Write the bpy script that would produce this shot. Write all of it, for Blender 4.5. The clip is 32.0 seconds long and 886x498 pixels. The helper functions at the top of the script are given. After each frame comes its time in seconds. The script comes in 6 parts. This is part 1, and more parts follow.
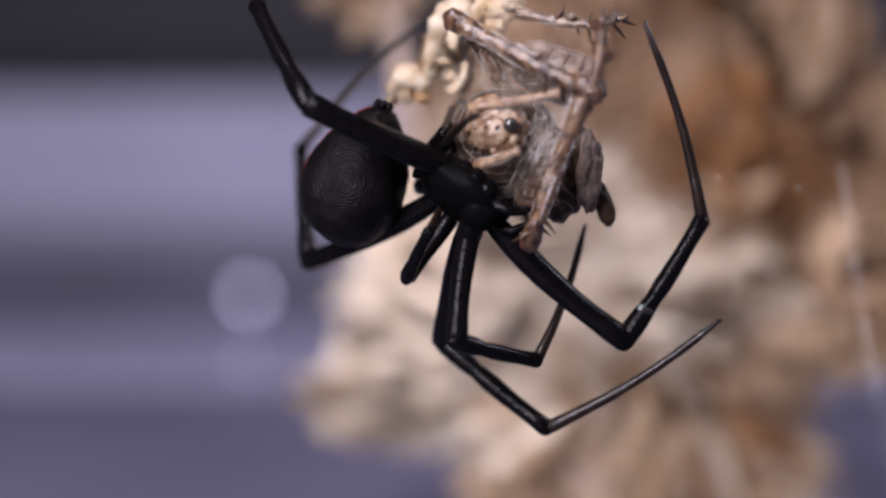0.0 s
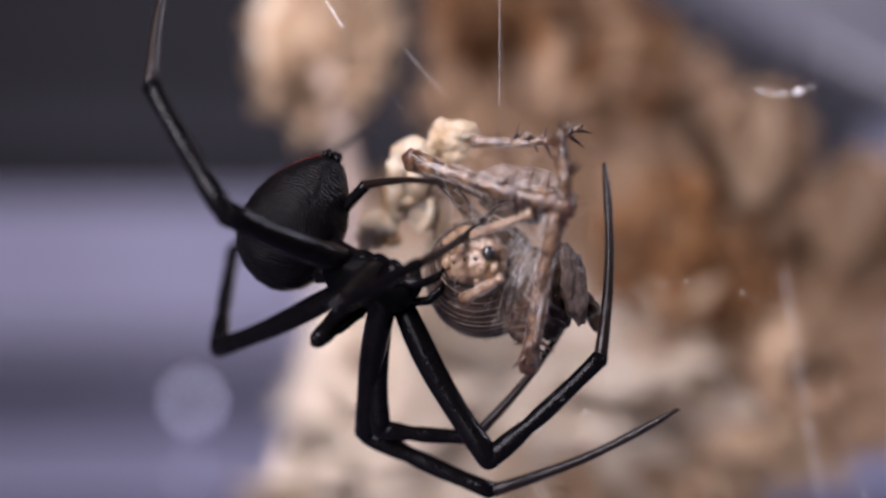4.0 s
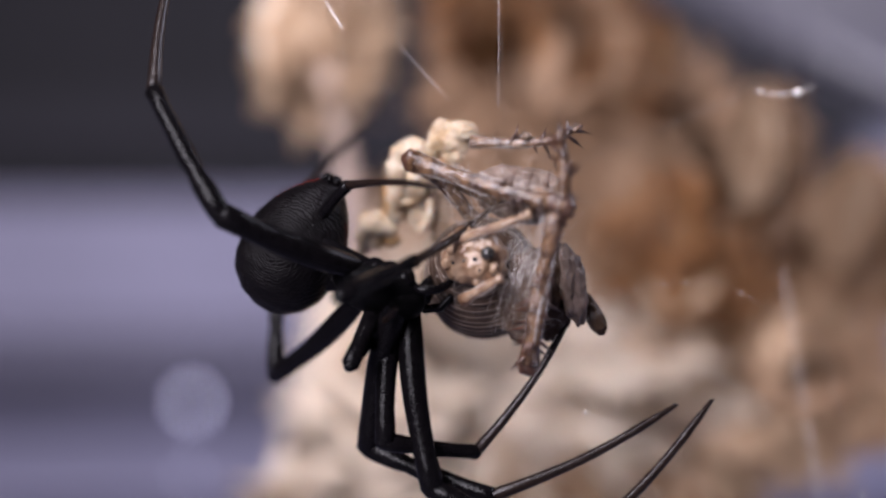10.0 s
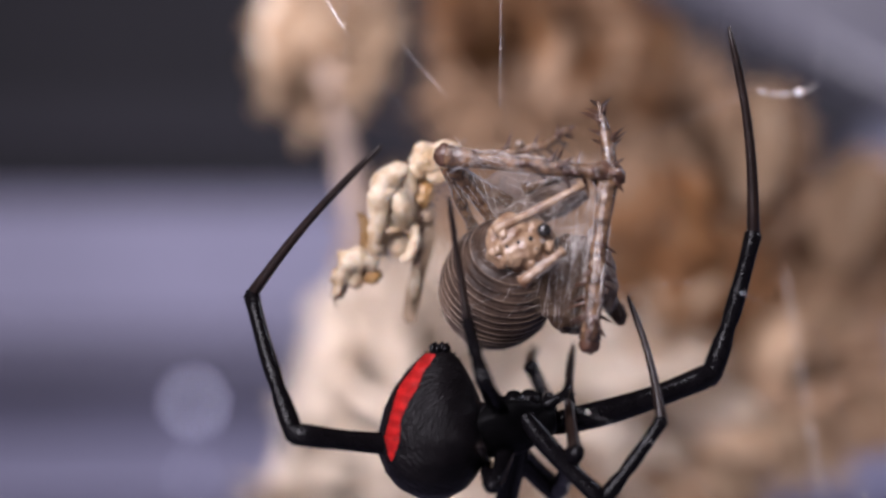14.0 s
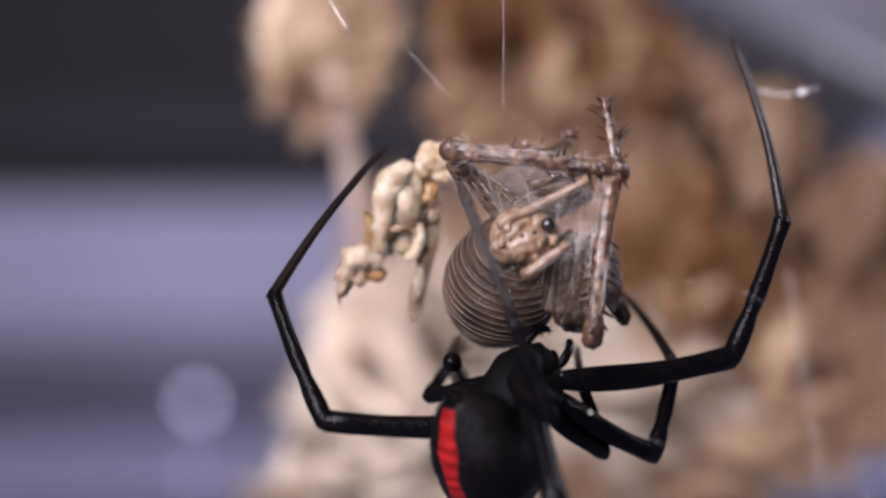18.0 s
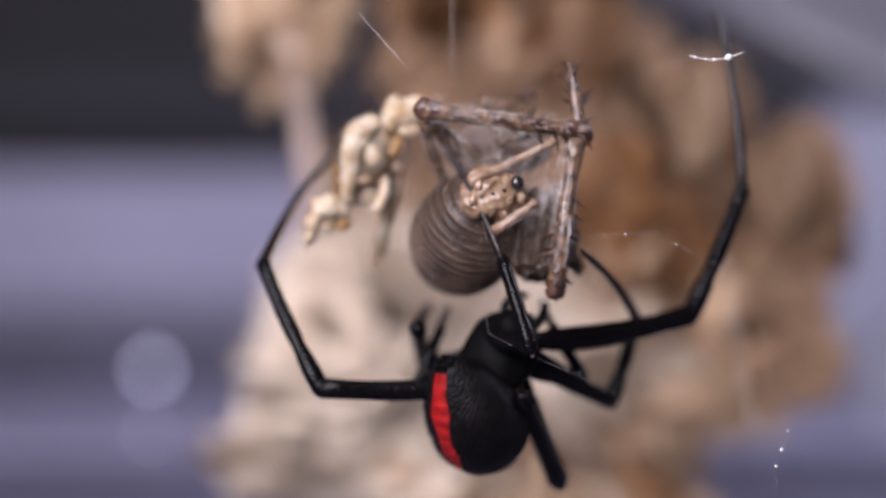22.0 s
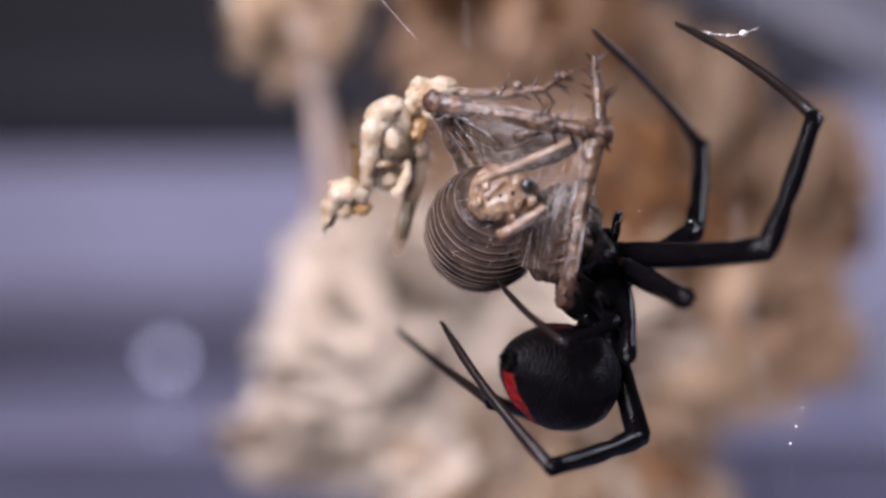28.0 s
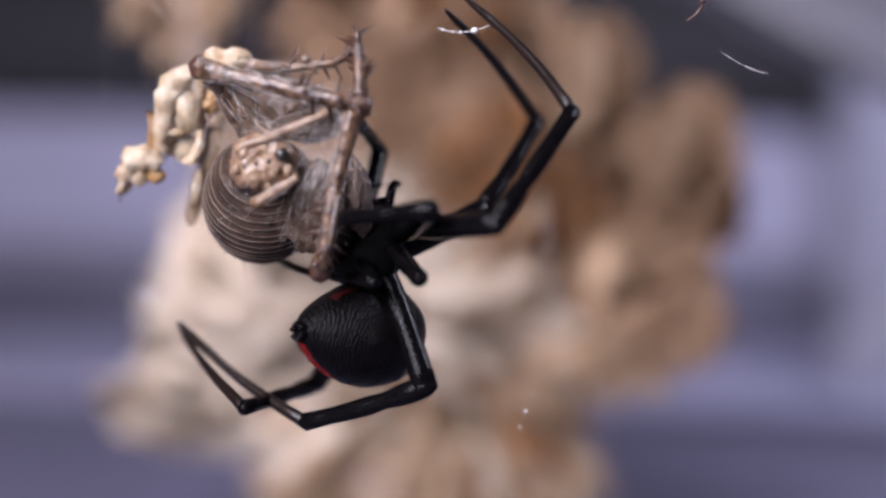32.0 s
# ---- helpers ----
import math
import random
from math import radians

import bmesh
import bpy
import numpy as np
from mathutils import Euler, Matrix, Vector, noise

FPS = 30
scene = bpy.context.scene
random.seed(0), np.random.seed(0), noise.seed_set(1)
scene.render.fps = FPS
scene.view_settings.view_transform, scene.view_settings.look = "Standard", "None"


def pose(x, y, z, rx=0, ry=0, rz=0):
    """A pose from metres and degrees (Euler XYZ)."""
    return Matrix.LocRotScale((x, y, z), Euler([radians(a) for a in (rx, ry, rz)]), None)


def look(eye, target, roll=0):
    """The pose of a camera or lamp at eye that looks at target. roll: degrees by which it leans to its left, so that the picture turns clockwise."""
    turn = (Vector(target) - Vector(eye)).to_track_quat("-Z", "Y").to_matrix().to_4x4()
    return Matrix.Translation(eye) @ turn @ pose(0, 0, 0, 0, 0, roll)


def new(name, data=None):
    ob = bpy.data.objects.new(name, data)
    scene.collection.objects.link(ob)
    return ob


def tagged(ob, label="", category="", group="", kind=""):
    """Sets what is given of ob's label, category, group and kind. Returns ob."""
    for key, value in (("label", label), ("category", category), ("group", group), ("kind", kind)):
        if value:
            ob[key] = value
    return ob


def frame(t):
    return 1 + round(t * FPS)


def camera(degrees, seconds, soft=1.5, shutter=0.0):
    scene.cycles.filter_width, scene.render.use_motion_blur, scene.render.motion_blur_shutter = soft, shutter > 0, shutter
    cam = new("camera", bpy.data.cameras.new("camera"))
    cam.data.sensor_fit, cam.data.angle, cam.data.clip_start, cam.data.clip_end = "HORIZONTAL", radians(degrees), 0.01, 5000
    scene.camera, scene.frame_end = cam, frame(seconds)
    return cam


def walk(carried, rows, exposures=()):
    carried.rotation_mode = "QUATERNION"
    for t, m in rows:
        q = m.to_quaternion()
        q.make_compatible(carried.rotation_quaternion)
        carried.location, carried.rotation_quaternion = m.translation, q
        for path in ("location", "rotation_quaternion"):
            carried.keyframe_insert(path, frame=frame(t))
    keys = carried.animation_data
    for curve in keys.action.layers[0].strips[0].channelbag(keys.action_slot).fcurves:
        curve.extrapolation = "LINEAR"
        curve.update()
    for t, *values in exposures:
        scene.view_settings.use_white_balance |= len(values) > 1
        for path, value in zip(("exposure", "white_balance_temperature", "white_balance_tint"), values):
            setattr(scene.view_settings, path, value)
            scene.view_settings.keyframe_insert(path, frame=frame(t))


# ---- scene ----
from mathutils import Quaternion

cam = camera(30.0, 32.0, soft=2.5)
cam.data.dof.use_dof = True
cam.data.dof.focus_distance = 0.1035
cam.data.dof.aperture_fstop = 10.8
MM = 0.001


def view(t, x, y, z, yaw, pitch, roll=0.0):
    """A row of the camera's way: place in millimetres, turn in degrees."""
    return t, pose(x * MM, y * MM, z * MM, 90 + pitch, roll, yaw)


walk(cam, [
    view(0.0, 0, -105, 0, 1.90, -3.66),
    view(0.5, 0, -105, 0, 2.64, -3.94),
    view(0.7, 0, -105, 0, 2.60, -2.65),
    view(1.0, 0, -105, 0, 1.86, -1.53),
    view(1.5, 0, -105, 0, 0.72, -1.23),
    view(2.0, 0, -105, 0, 0.49, -0.94),
    view(2.5, 0, -105, 0, 0.25, -0.40),
    view(3.0, 0, -105, 0, 0.17, -0.18),
    view(3.5, 0, -105, 0, 0.08, -0.05),
    view(5.5, 0, -105, 0, 0, 0),
    view(12.0, 0, -105, 0, 0.03, 0),
    view(14.5, 0, -105, 0, 0.08, 0),
    view(19.5, 0, -105, 0, 0.18, 0),
    view(20.0, 0, -107, -0.5, -0.40, -0.36),
    view(20.5, 0, -112, -1.2, -1.35, -0.95),
    view(22.5, 0, -112, -1.3, -1.50, -0.88),
    view(23.0, 0, -112, -2.2, -1.20, -1.00),
    view(23.5, 0, -112, -2.3, -1.02, -1.08),
    view(25.5, 0, -112, -2.3, -1.02, -1.11),
    view(28.5, 0, -112, -2.3, -1.02, -1.13),
    view(29.1, 0, -112, -2.3, -1.30, -1.13),
    view(29.4, 0, -112, -2.3, -6.00, -1.14),
    view(29.7, 0, -112, -2.3, -7.45, -1.17),
    view(30.0, 0, -112, -2.3, -7.90, -1.20),
    view(30.5, 0, -112, -2.3, -8.30, -1.25),
    view(31.1, 0, -112, -2.3, -8.40, -1.25, 0.0),
    view(31.5, 7, -113, -1.5, -4.90, -1.80, -0.5),
    view(32.0, 22, -116, 0, 1.90, -2.70, -1.5),
], exposures=((0.0, -0.68, 6030, 22.5), (19.5, -0.69, 6030, 22.5), (22.5, -0.71, 6010, 22.5), (25.5, -0.71, 5950, 22.0), (29.5, -0.63, 5900, 22), (32.0, -0.62, 5880, 22.5)))


# ---- world and lights ----
world = bpy.data.worlds.new("room_light")
scene.world = world
world.use_nodes = True
world.node_tree.nodes["Background"].inputs[0].default_value = (0.62, 0.64, 0.72, 1)
world.node_tree.nodes["Background"].inputs[1].default_value = 0.16


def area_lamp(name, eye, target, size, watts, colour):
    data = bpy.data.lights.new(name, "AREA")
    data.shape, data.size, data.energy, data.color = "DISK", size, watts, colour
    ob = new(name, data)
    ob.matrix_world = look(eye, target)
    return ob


area_lamp("key_lamp", (-0.12, -0.20, 0.36), (0.01, 0.03, -0.005), 0.10, 2.2, (1.0, 0.965, 0.94))
# Unseen fill from the front left, added to brighten the plant
area_lamp("front_fill", (-0.14, -0.23, 0.12), (0.01, 0.06, -0.02), 0.18, 3.6, (1.0, 0.96, 0.94))
# Unseen fill from the right, added to brighten sheet and wall there
area_lamp("sheet_fill", (0.28, 0.09, 0.20), (0.19, 0.28, 0.03), 0.14, 2.6, (0.93, 0.94, 1.0))


# ---- materials ----
def mat(name, base, rough=0.6, noise_scale=900.0, dark=0.7, bump=0.15, spec=0.5, second=None, fine=4000.0, vary=0.0, metal=0.0, coat=0.0, sub=0.0, crisp=0.18, along=None):
    """Base colour broken up by noise at two scales, with a fine bump; vary: value change from object to object; along: stretch of the grain."""
    m = bpy.data.materials.new(name)
    m.use_nodes = True
    nt = m.node_tree
    b = nt.nodes["Principled BSDF"]
    b.inputs["Roughness"].default_value = rough
    b.inputs["Metallic"].default_value = metal
    b.inputs["Specular IOR Level"].default_value = spec
    b.inputs["Coat Weight"].default_value = coat
    if sub:
        b.inputs["Subsurface Weight"].default_value = sub
        b.inputs["Subsurface Radius"].default_value = (0.0012, 0.0007, 0.0004)
    tc = nt.nodes.new("ShaderNodeTexCoord")
    n1 = nt.nodes.new("ShaderNodeTexNoise")
    n1.inputs["Scale"].default_value, n1.inputs["Detail"].default_value = noise_scale, 5
    n2 = nt.nodes.new("ShaderNodeTexNoise")
    n2.inputs["Scale"].default_value, n2.inputs["Detail"].default_value = fine, 3
    grain = tc.outputs["Object"]
    if along:
        mp = nt.nodes.new("ShaderNodeMapping")
        mp.inputs["Scale"].default_value = along
        nt.links.new(grain, mp.inputs["Vector"])
        grain = mp.outputs["Vector"]
    for n in (n1, n2):
        nt.links.new(grain, n.inputs["Vector"])
    ramp = nt.nodes.new("ShaderNodeValToRGB")
    ramp.color_ramp.elements[0].position, ramp.color_ramp.elements[1].position = 0.5 - crisp, 0.5 + crisp
    lo = second or tuple(c * dark for c in base)
    ramp.color_ramp.elements[0].color = (*lo, 1)
    ramp.color_ramp.elements[1].color = (*base, 1)
    nt.links.new(n1.outputs["Fac"], ramp.inputs["Fac"])
    mix = nt.nodes.new("ShaderNodeMixRGB")
    mix.blend_type, mix.inputs[0].default_value = "MULTIPLY", 0.35
    nt.links.new(ramp.outputs["Color"], mix.inputs[1])
    nt.links.new(n2.outputs["Fac"], mix.inputs[2])
    out = mix.outputs["Color"]
    if vary:
        info = nt.nodes.new("ShaderNodeObjectInfo")
        rng = nt.nodes.new("ShaderNodeMapRange")
        rng.inputs["To Min"].default_value, rng.inputs["To Max"].default_value = 1 - vary, 1 + vary
        nt.links.new(info.outputs["Random"], rng.inputs["Value"])
        hsv = nt.nodes.new("ShaderNodeHueSaturation")
        nt.links.new(out, hsv.inputs["Color"])
        nt.links.new(rng.outputs["Result"], hsv.inputs["Value"])
        out = hsv.outputs["Color"]
    nt.links.new(out, b.inputs["Base Color"])
    bp = nt.nodes.new("ShaderNodeBump")
    bp.inputs["Strength"].default_value, bp.inputs["Distance"].default_value = bump, 0.0002
    nt.links.new(n2.outputs["Fac"], bp.inputs["Height"])
    nt.links.new(bp.outputs["Normal"], b.inputs["Normal"])
    return m


def waved(m, axis, scale, distortion, strength, colours=None, rings=False):
    """Adds ridges across an axis, or in rings round it, to a material from mat(): relief and, if colours are given, bands."""
    nt = m.node_tree
    b = nt.nodes["Principled BSDF"]
    tc = next(n for n in nt.nodes if n.type == "TEX_COORD")
    w = nt.nodes.new("ShaderNodeTexWave")
    w.wave_type = "RINGS" if rings else "BANDS"
    w.bands_direction = w.rings_direction = axis
    w.inputs["Scale"].default_value, w.inputs["Distortion"].default_value = scale, distortion
    w.inputs["Detail"].default_value, w.inputs["Detail Scale"].default_value = 2, 1.2
    nt.links.new(tc.outputs["Object"], w.inputs["Vector"])
    bp = nt.nodes.new("ShaderNodeBump")
    bp.inputs["Strength"].default_value, bp.inputs["Distance"].default_value = strength, 0.00015
    nt.links.new(w.outputs["Fac"], bp.inputs["Height"])
    old = next(n for n in nt.nodes if n.type == "BUMP" and n != bp)
    nt.links.new(old.outputs["Normal"], bp.inputs["Normal"])
    nt.links.new(bp.outputs["Normal"], b.inputs["Normal"])
    if colours:
        ramp = nt.nodes.new("ShaderNodeValToRGB")
        ramp.color_ramp.elements[0].position, ramp.color_ramp.elements[1].position = 0.25, 0.75
        ramp.color_ramp.elements[0].color, ramp.color_ramp.elements[1].color = (*colours[0], 1), (*colours[1], 1)
        nt.links.new(w.outputs["Fac"], ramp.inputs["Fac"])
        mix = nt.nodes.new("ShaderNodeMixRGB")
        mix.blend_type, mix.inputs[0].default_value = "MULTIPLY", 1.0
        src = b.inputs["Base Color"].links[0].from_socket
        nt.links.new(src, mix.inputs[1])
        nt.links.new(ramp.outputs["Color"], mix.inputs[2])
        nt.links.new(mix.outputs["Color"], b.inputs["Base Color"])
    return m


CHITIN = mat("black_chitin", (0.0035, 0.003, 0.0035), 0.15, 1500, 0.6, 0.22, 0.075, fine=6000)
LEG_TIP = mat("brown_black_chitin", (0.014, 0.008, 0.006), 0.30, 1500, 0.5, 0.2, 0.22, fine=6000)
ABDOMEN = waved(mat("velvet_black_abdomen", (0.005, 0.004, 0.0045), 0.36, 700, 0.5, 0.35, 0.07, fine=7000), "X", 1650, 7.0, 0.36, rings=True)
STRIPE = waved(mat("red_stripe", (0.66, 0.020, 0.017), 0.40, 1200, 0.65, 0.25, 0.4, fine=5000), "Y", 420, 2.5, 0.5, ((0.80, 0.75, 0.75), (1, 1, 1)))
# Red of the belly mark, darkened in colour for the shade it lies in
BELLY_SHADED = mat("shaded_red_mark", (0.09, 0.006, 0.006), 0.5, 1200, 0.5, 0.25, 0.3, fine=5000)
HAIR = mat("dark_hair", (0.02, 0.016, 0.014), 0.5, 800, 0.8, 0.0, 0.3)
PREY_LEG = mat("dry_brown_cuticle", (0.150, 0.084, 0.042), 0.20, 1700, 0.45, 1.0, 0.6, (0.042, 0.021, 0.011), 3000, 0.15, coat=0.15, sub=0.15, crisp=0.11)
PREY_WRAP = mat("pale_pink_grey_silk_wrap", (0.19, 0.14, 0.115), 0.5, 700, 0.6, 0.5, 0.3, (0.07, 0.047, 0.036), 2600, sub=0.3, crisp=0.2)
PREY_SPINE = mat("brown_spine", (0.070, 0.030, 0.016), 0.4, 1200, 0.6, 0.1)
PREY_FACE = mat("pale_speckled_face", (0.29, 0.195, 0.12), 0.32, 1100, 0.4, 0.5, 0.5, (0.13, 0.066, 0.034), 3200, crisp=0.14)
PREY_BAND = mat("banded_skin", (0.074, 0.047, 0.032), 0.40, 420, 0.6, 0.3, 0.2, (0.018, 0.011, 0.008), 3500)
PREY_LINE = mat("pale_ring", (0.165, 0.115, 0.080), 0.45, 900, 0.75, 0.2)
PREY_DARK = mat("grey_brown_wrap", (0.058, 0.035, 0.021), 0.45, 500, 0.5, 0.5, 0.12, (0.028, 0.016, 0.010), 2500)
EYE = mat("dark_eye", (0.02, 0.018, 0.016), 0.12, 900, 0.8, 0.0, 0.6)
HUSK = mat("cream_husk", (0.58, 0.49, 0.37), 0.55, 700, 0.65, 0.6, 0.3, (0.33, 0.22, 0.115), 3000, 0.08, sub=0.45)
HUSK_AMBER = mat("amber_husk", (0.38, 0.225, 0.085), 0.45, 700, 0.6, 0.3, 0.45, (0.33, 0.18, 0.06), 3000, 0.08, sub=0.25)
HUSK_BROWN = mat("tan_husk", (0.36, 0.26, 0.17), 0.6, 800, 0.55, 0.4, 0.4, (0.30, 0.19, 0.11), 3000, 0.1)
PETAL_CREAM = mat("dry_cream_petal", (0.93, 0.84, 0.72), 0.8, 2.6, 0.7, 0.4, 0.15, (0.88, 0.765, 0.62), 9, 0.10, sub=0.1, crisp=0.15, along=(2.2, 1, 0.6))
PETAL_TAN = mat("dry_tan_petal", (0.52, 0.365, 0.24), 0.7, 2.6, 0.6, 0.4, 0.3, (0.29, 0.165, 0.085), 9, 0.18, crisp=0.15, along=(2.2, 1, 0.6))
PETAL_BROWN = mat("dry_brown_petal", (0.40, 0.21, 0.085), 0.65, 2.6, 0.6, 0.4, 0.3, (0.19, 0.078, 0.027), 9, 0.18, crisp=0.15, along=(2.2, 1, 0.6))


def thin(m, amount):
    """Lets light pass through a dry petal."""
    nt = m.node_tree
    b = nt.nodes["Principled BSDF"]
    tr = nt.nodes.new("ShaderNodeBsdfTranslucent")
    nt.links.new(b.inputs["Base Color"].links[0].from_socket, tr.inputs["Color"])
    mix = nt.nodes.new("ShaderNodeMixShader")
    mix.inputs[0].default_value = amount
    nt.links.new(b.outputs[0], mix.inputs[1])
    nt.links.new(tr.outputs[0], mix.inputs[2])
    nt.links.new(mix.outputs[0], nt.nodes["Material Output"].inputs["Surface"])


thin(PETAL_CREAM, 0.42)
for m_ in (PETAL_TAN, PETAL_BROWN):
    thin(m_, 0.36)
PETAL_PALE = mat("dry_pale_tan_petal", (0.74, 0.575, 0.405), 0.7, 2.6, 0.6, 0.4, 0.3, (0.48, 0.315, 0.18), 9, 0.12, crisp=0.15, along=(2.2, 1, 0.6))
thin(PETAL_PALE, 0.36)
MASS_PALE = mat("matted_pale_tan_bracts", (0.68, 0.53, 0.39), 0.75, 60, 0.7, 0.3, 0.25, (0.58, 0.42, 0.29), 700, crisp=0.12)
MASS_BROWN = mat("matted_brown_bracts", (0.38, 0.20, 0.09), 0.75, 60, 0.7, 0.3, 0.25, (0.24, 0.11, 0.042), 700, crisp=0.12)
MASS_CREAM = mat("matted_cream_bracts", (0.92, 0.82, 0.695), 0.75, 60, 0.7, 0.3, 0.25, (0.86, 0.725, 0.57), 700, crisp=0.12)
MASS_TAN = mat("matted_tan_bracts", (0.48, 0.33, 0.21), 0.75, 60, 0.7, 0.3, 0.25, (0.38, 0.24, 0.14), 700, crisp=0.12)
STALK = mat("dry_stalk", (0.55, 0.42, 0.34), 0.7, 300, 0.6, 0.4, 0.3, None, 1800, 0.1)
WALL_DARK = mat("charcoal_wall_paint", (0.0095, 0.0085, 0.012), 0.7, 14, 0.75, 0.2, 0.3, None, 300)
WALL_MID = mat("dark_grey_band", (0.020, 0.0185, 0.025), 0.7, 14, 0.75, 0.2, 0.3, None, 300)
WALL_LIGHT = mat("lavender_grey_paint", (0.295, 0.283, 0.385), 0.6, 14, 0.85, 0.2, 0.3, None, 300)
BRIGHT_SLAB = mat("brightening_lavender", (0.27, 0.263, 0.335), 0.6, 14, 0.85, 0.2, 0.3, None, 300)
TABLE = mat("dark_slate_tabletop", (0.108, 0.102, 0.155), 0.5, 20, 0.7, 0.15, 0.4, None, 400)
# Paler slate: the table's reflected streaks put into the colour
TABLE_SHEEN = mat("painted_table_sheen", (0.28, 0.27, 0.385), 0.5, 20, 0.8, 0.15, 0.4, None, 400)
ROOM = mat("plain_room_paint", (0.30, 0.30, 0.34), 0.8, 6, 0.9, 0.1, 0.3, None, 120)
# Same plastic twice: darker sheet, lighter strip; the tones stand for received light
PLASTIC = mat("dimmed_plastic", (0.108, 0.104, 0.127), 0.35, 60, 0.85, 0.1, 0.5, None, 600)
PLASTIC_LIT = mat("lit_plastic", (0.31, 0.302, 0.36), 0.35, 60, 0.85, 0.1, 0.5, None, 600)


DISH = mat("white_glaze", (0.80, 0.79, 0.80), 0.25, 60, 0.92, 0.05, 0.5, None, 900)
THORAX = mat("dull_black_carapace", (0.003, 0.0028, 0.003), 0.45, 900, 0.6, 0.2, 0.02, fine=5000)


def glow(name, colour, strength):
    m = bpy.data.materials.new(name)
    m.use_nodes = True
    b = m.node_tree.nodes["Principled BSDF"]
    b.inputs["Base Color"].default_value = (*colour, 1)
    b.inputs["Emission Color"].default_value = (*colour, 1)
    b.inputs["Emission Strength"].default_value = strength
    return m


LED = glow("led_glow", (0.80, 0.80, 1.0), 5.0)
LED_REFLECTION = glow("led_reflection_glow", (0.80, 0.80, 1.0), 2.2)
LED_BRIGHT = glow("bright_led_glow", (0.94, 0.94, 1.0), 9.0)


def silk_material(name, cover, tint=(0.85, 0.83, 0.82)):
    m = bpy.data.materials.new(name)
    m.use_nodes = True
    nt = m.node_tree
    b = nt.nodes["Principled BSDF"]
    b.inputs["Base Color"].default_value = (*tint, 1)
    b.inputs["Roughness"].default_value = 0.35
    clear = nt.nodes.new("ShaderNodeBsdfTransparent")
    tc = nt.nodes.new("ShaderNodeTexCoord")
    n = nt.nodes.new("ShaderNodeTexNoise")
    n.inputs["Scale"].default_value, n.inputs["Detail"].default_value = 700, 6
    nt.links.new(tc.outputs["Object"], n.inputs["Vector"])
    rng = nt.nodes.new("ShaderNodeMapRange")
    rng.inputs["From Min"].default_value, rng.inputs["From Max"].default_value = 0.35, 0.75
    rng.inputs["To Min"].default_value, rng.inputs["To Max"].default_value = 0.2 * cover, 1.6 * cover
    nt.links.new(n.outputs["Fac"], rng.inputs["Value"])
    mix = nt.nodes.new("ShaderNodeMixShader")
    nt.links.new(rng.outputs["Result"], mix.inputs[0])
    nt.links.new(clear.outputs[0], mix.inputs[1])
    nt.links.new(b.outputs[0], mix.inputs[2])
    nt.links.new(mix.outputs[0], nt.nodes["Material Output"].inputs["Surface"])
    return m


SILK = silk_material("silk_thread", 0.45, (0.92, 0.87, 0.83))
STRAND = silk_material("faint_strand", 0.16)
SILK_SHEET = silk_material("silk_sheet", 0.05, (0.60, 0.43, 0.30))


# ---- mesh tools (millimetres in, metres out) ----
def finish(name, bm, material, parent=None, label="", smooth=True):
    me = bpy.data.meshes.new(name)
    bmesh.ops.recalc_face_normals(bm, faces=bm.faces)
    bm.to_mesh(me)
    bm.free()
    me.transform(Matrix.Scale(MM, 4))
    if smooth:
        me.polygons.foreach_set("use_smooth", [True] * len(me.polygons))
    me.materials.append(material)
    ob = new(name, me)
    if parent:
        ob.parent = parent
    if label:
        tagged(ob, label)
    return ob


def part(name, bm, material, parent, label=""):
    return finish(name, bm, material, parent, label)


def empty(name, m=None):
    ob = new(name)
    ob.empty_display_size = 0.005
    if m is not None:
        ob.matrix_basis = m
    return ob


def ring_frames(pts):
    """A side and an up vector at each point of a line, carried along without twist."""
    out, side = [], None
    for i, p in enumerate(pts):
        d = (pts[min(i + 1, len(pts) - 1)] - pts[max(i - 1, 0)]).normalized()
        if side is None:
            side = d.cross(Vector((0.13, 0.31, 0.94)))
            if side.length < 0.05:
                side = d.cross(Vector((1, 0, 0)))
        side = (side - d * side.dot(d)).normalized()
        out.append((side, d.cross(side)))
    return out


def tube(bm, pts, radii, n=10, flat=1.0):
    """A closed tube along points with a radius at each."""
    pts = [Vector(p) for p in pts]
    rings = []
    for p, r, (s, u) in zip(pts, radii, ring_frames(pts)):
        rings.append([bm.verts.new(p + r * (math.cos(a) * s + flat * math.sin(a) * u)) for a in (2 * math.pi * k / n for k in range(n))])
    for a, b in zip(rings, rings[1:]):
        for k in range(n):
            bm.faces.new((a[k], a[(k + 1) % n], b[(k + 1) % n], b[k]))
    bm.faces.new(rings[0][::-1])
    bm.faces.new(rings[-1])
    return bm


def line(a, b, n, bow=(0, 0, 0)):
    a, b, bow = Vector(a), Vector(b), Vector(bow)
    return [a.lerp(b, i / (n - 1)) + bow * math.sin(math.pi * i / (n - 1)) for i in range(n)]


def lump(bm, at, size, rough=0.15, grain=0.8, seed=0, level=3, turn=None):
    """A rounded mass with an uneven surface."""
    m = Matrix.Translation(at) @ (turn or Matrix.Identity(4))
    made = bmesh.ops.create_icosphere(bm, subdivisions=level, radius=1.0)
    for v in made["verts"]:
        d = v.co.normalized()
        k = 1 + rough * noise.noise(d * (1 / grain) + Vector((seed * 3.1, seed * 1.7, 0))) + 0.5 * rough * noise.noise(d * (2.6 / grain) + Vector((0, seed * 2.3, 5)))
        v.co = m @ Vector((d.x * size[0] * k, d.y * size[1] * k, d.z * size[2] * k))
    return bm


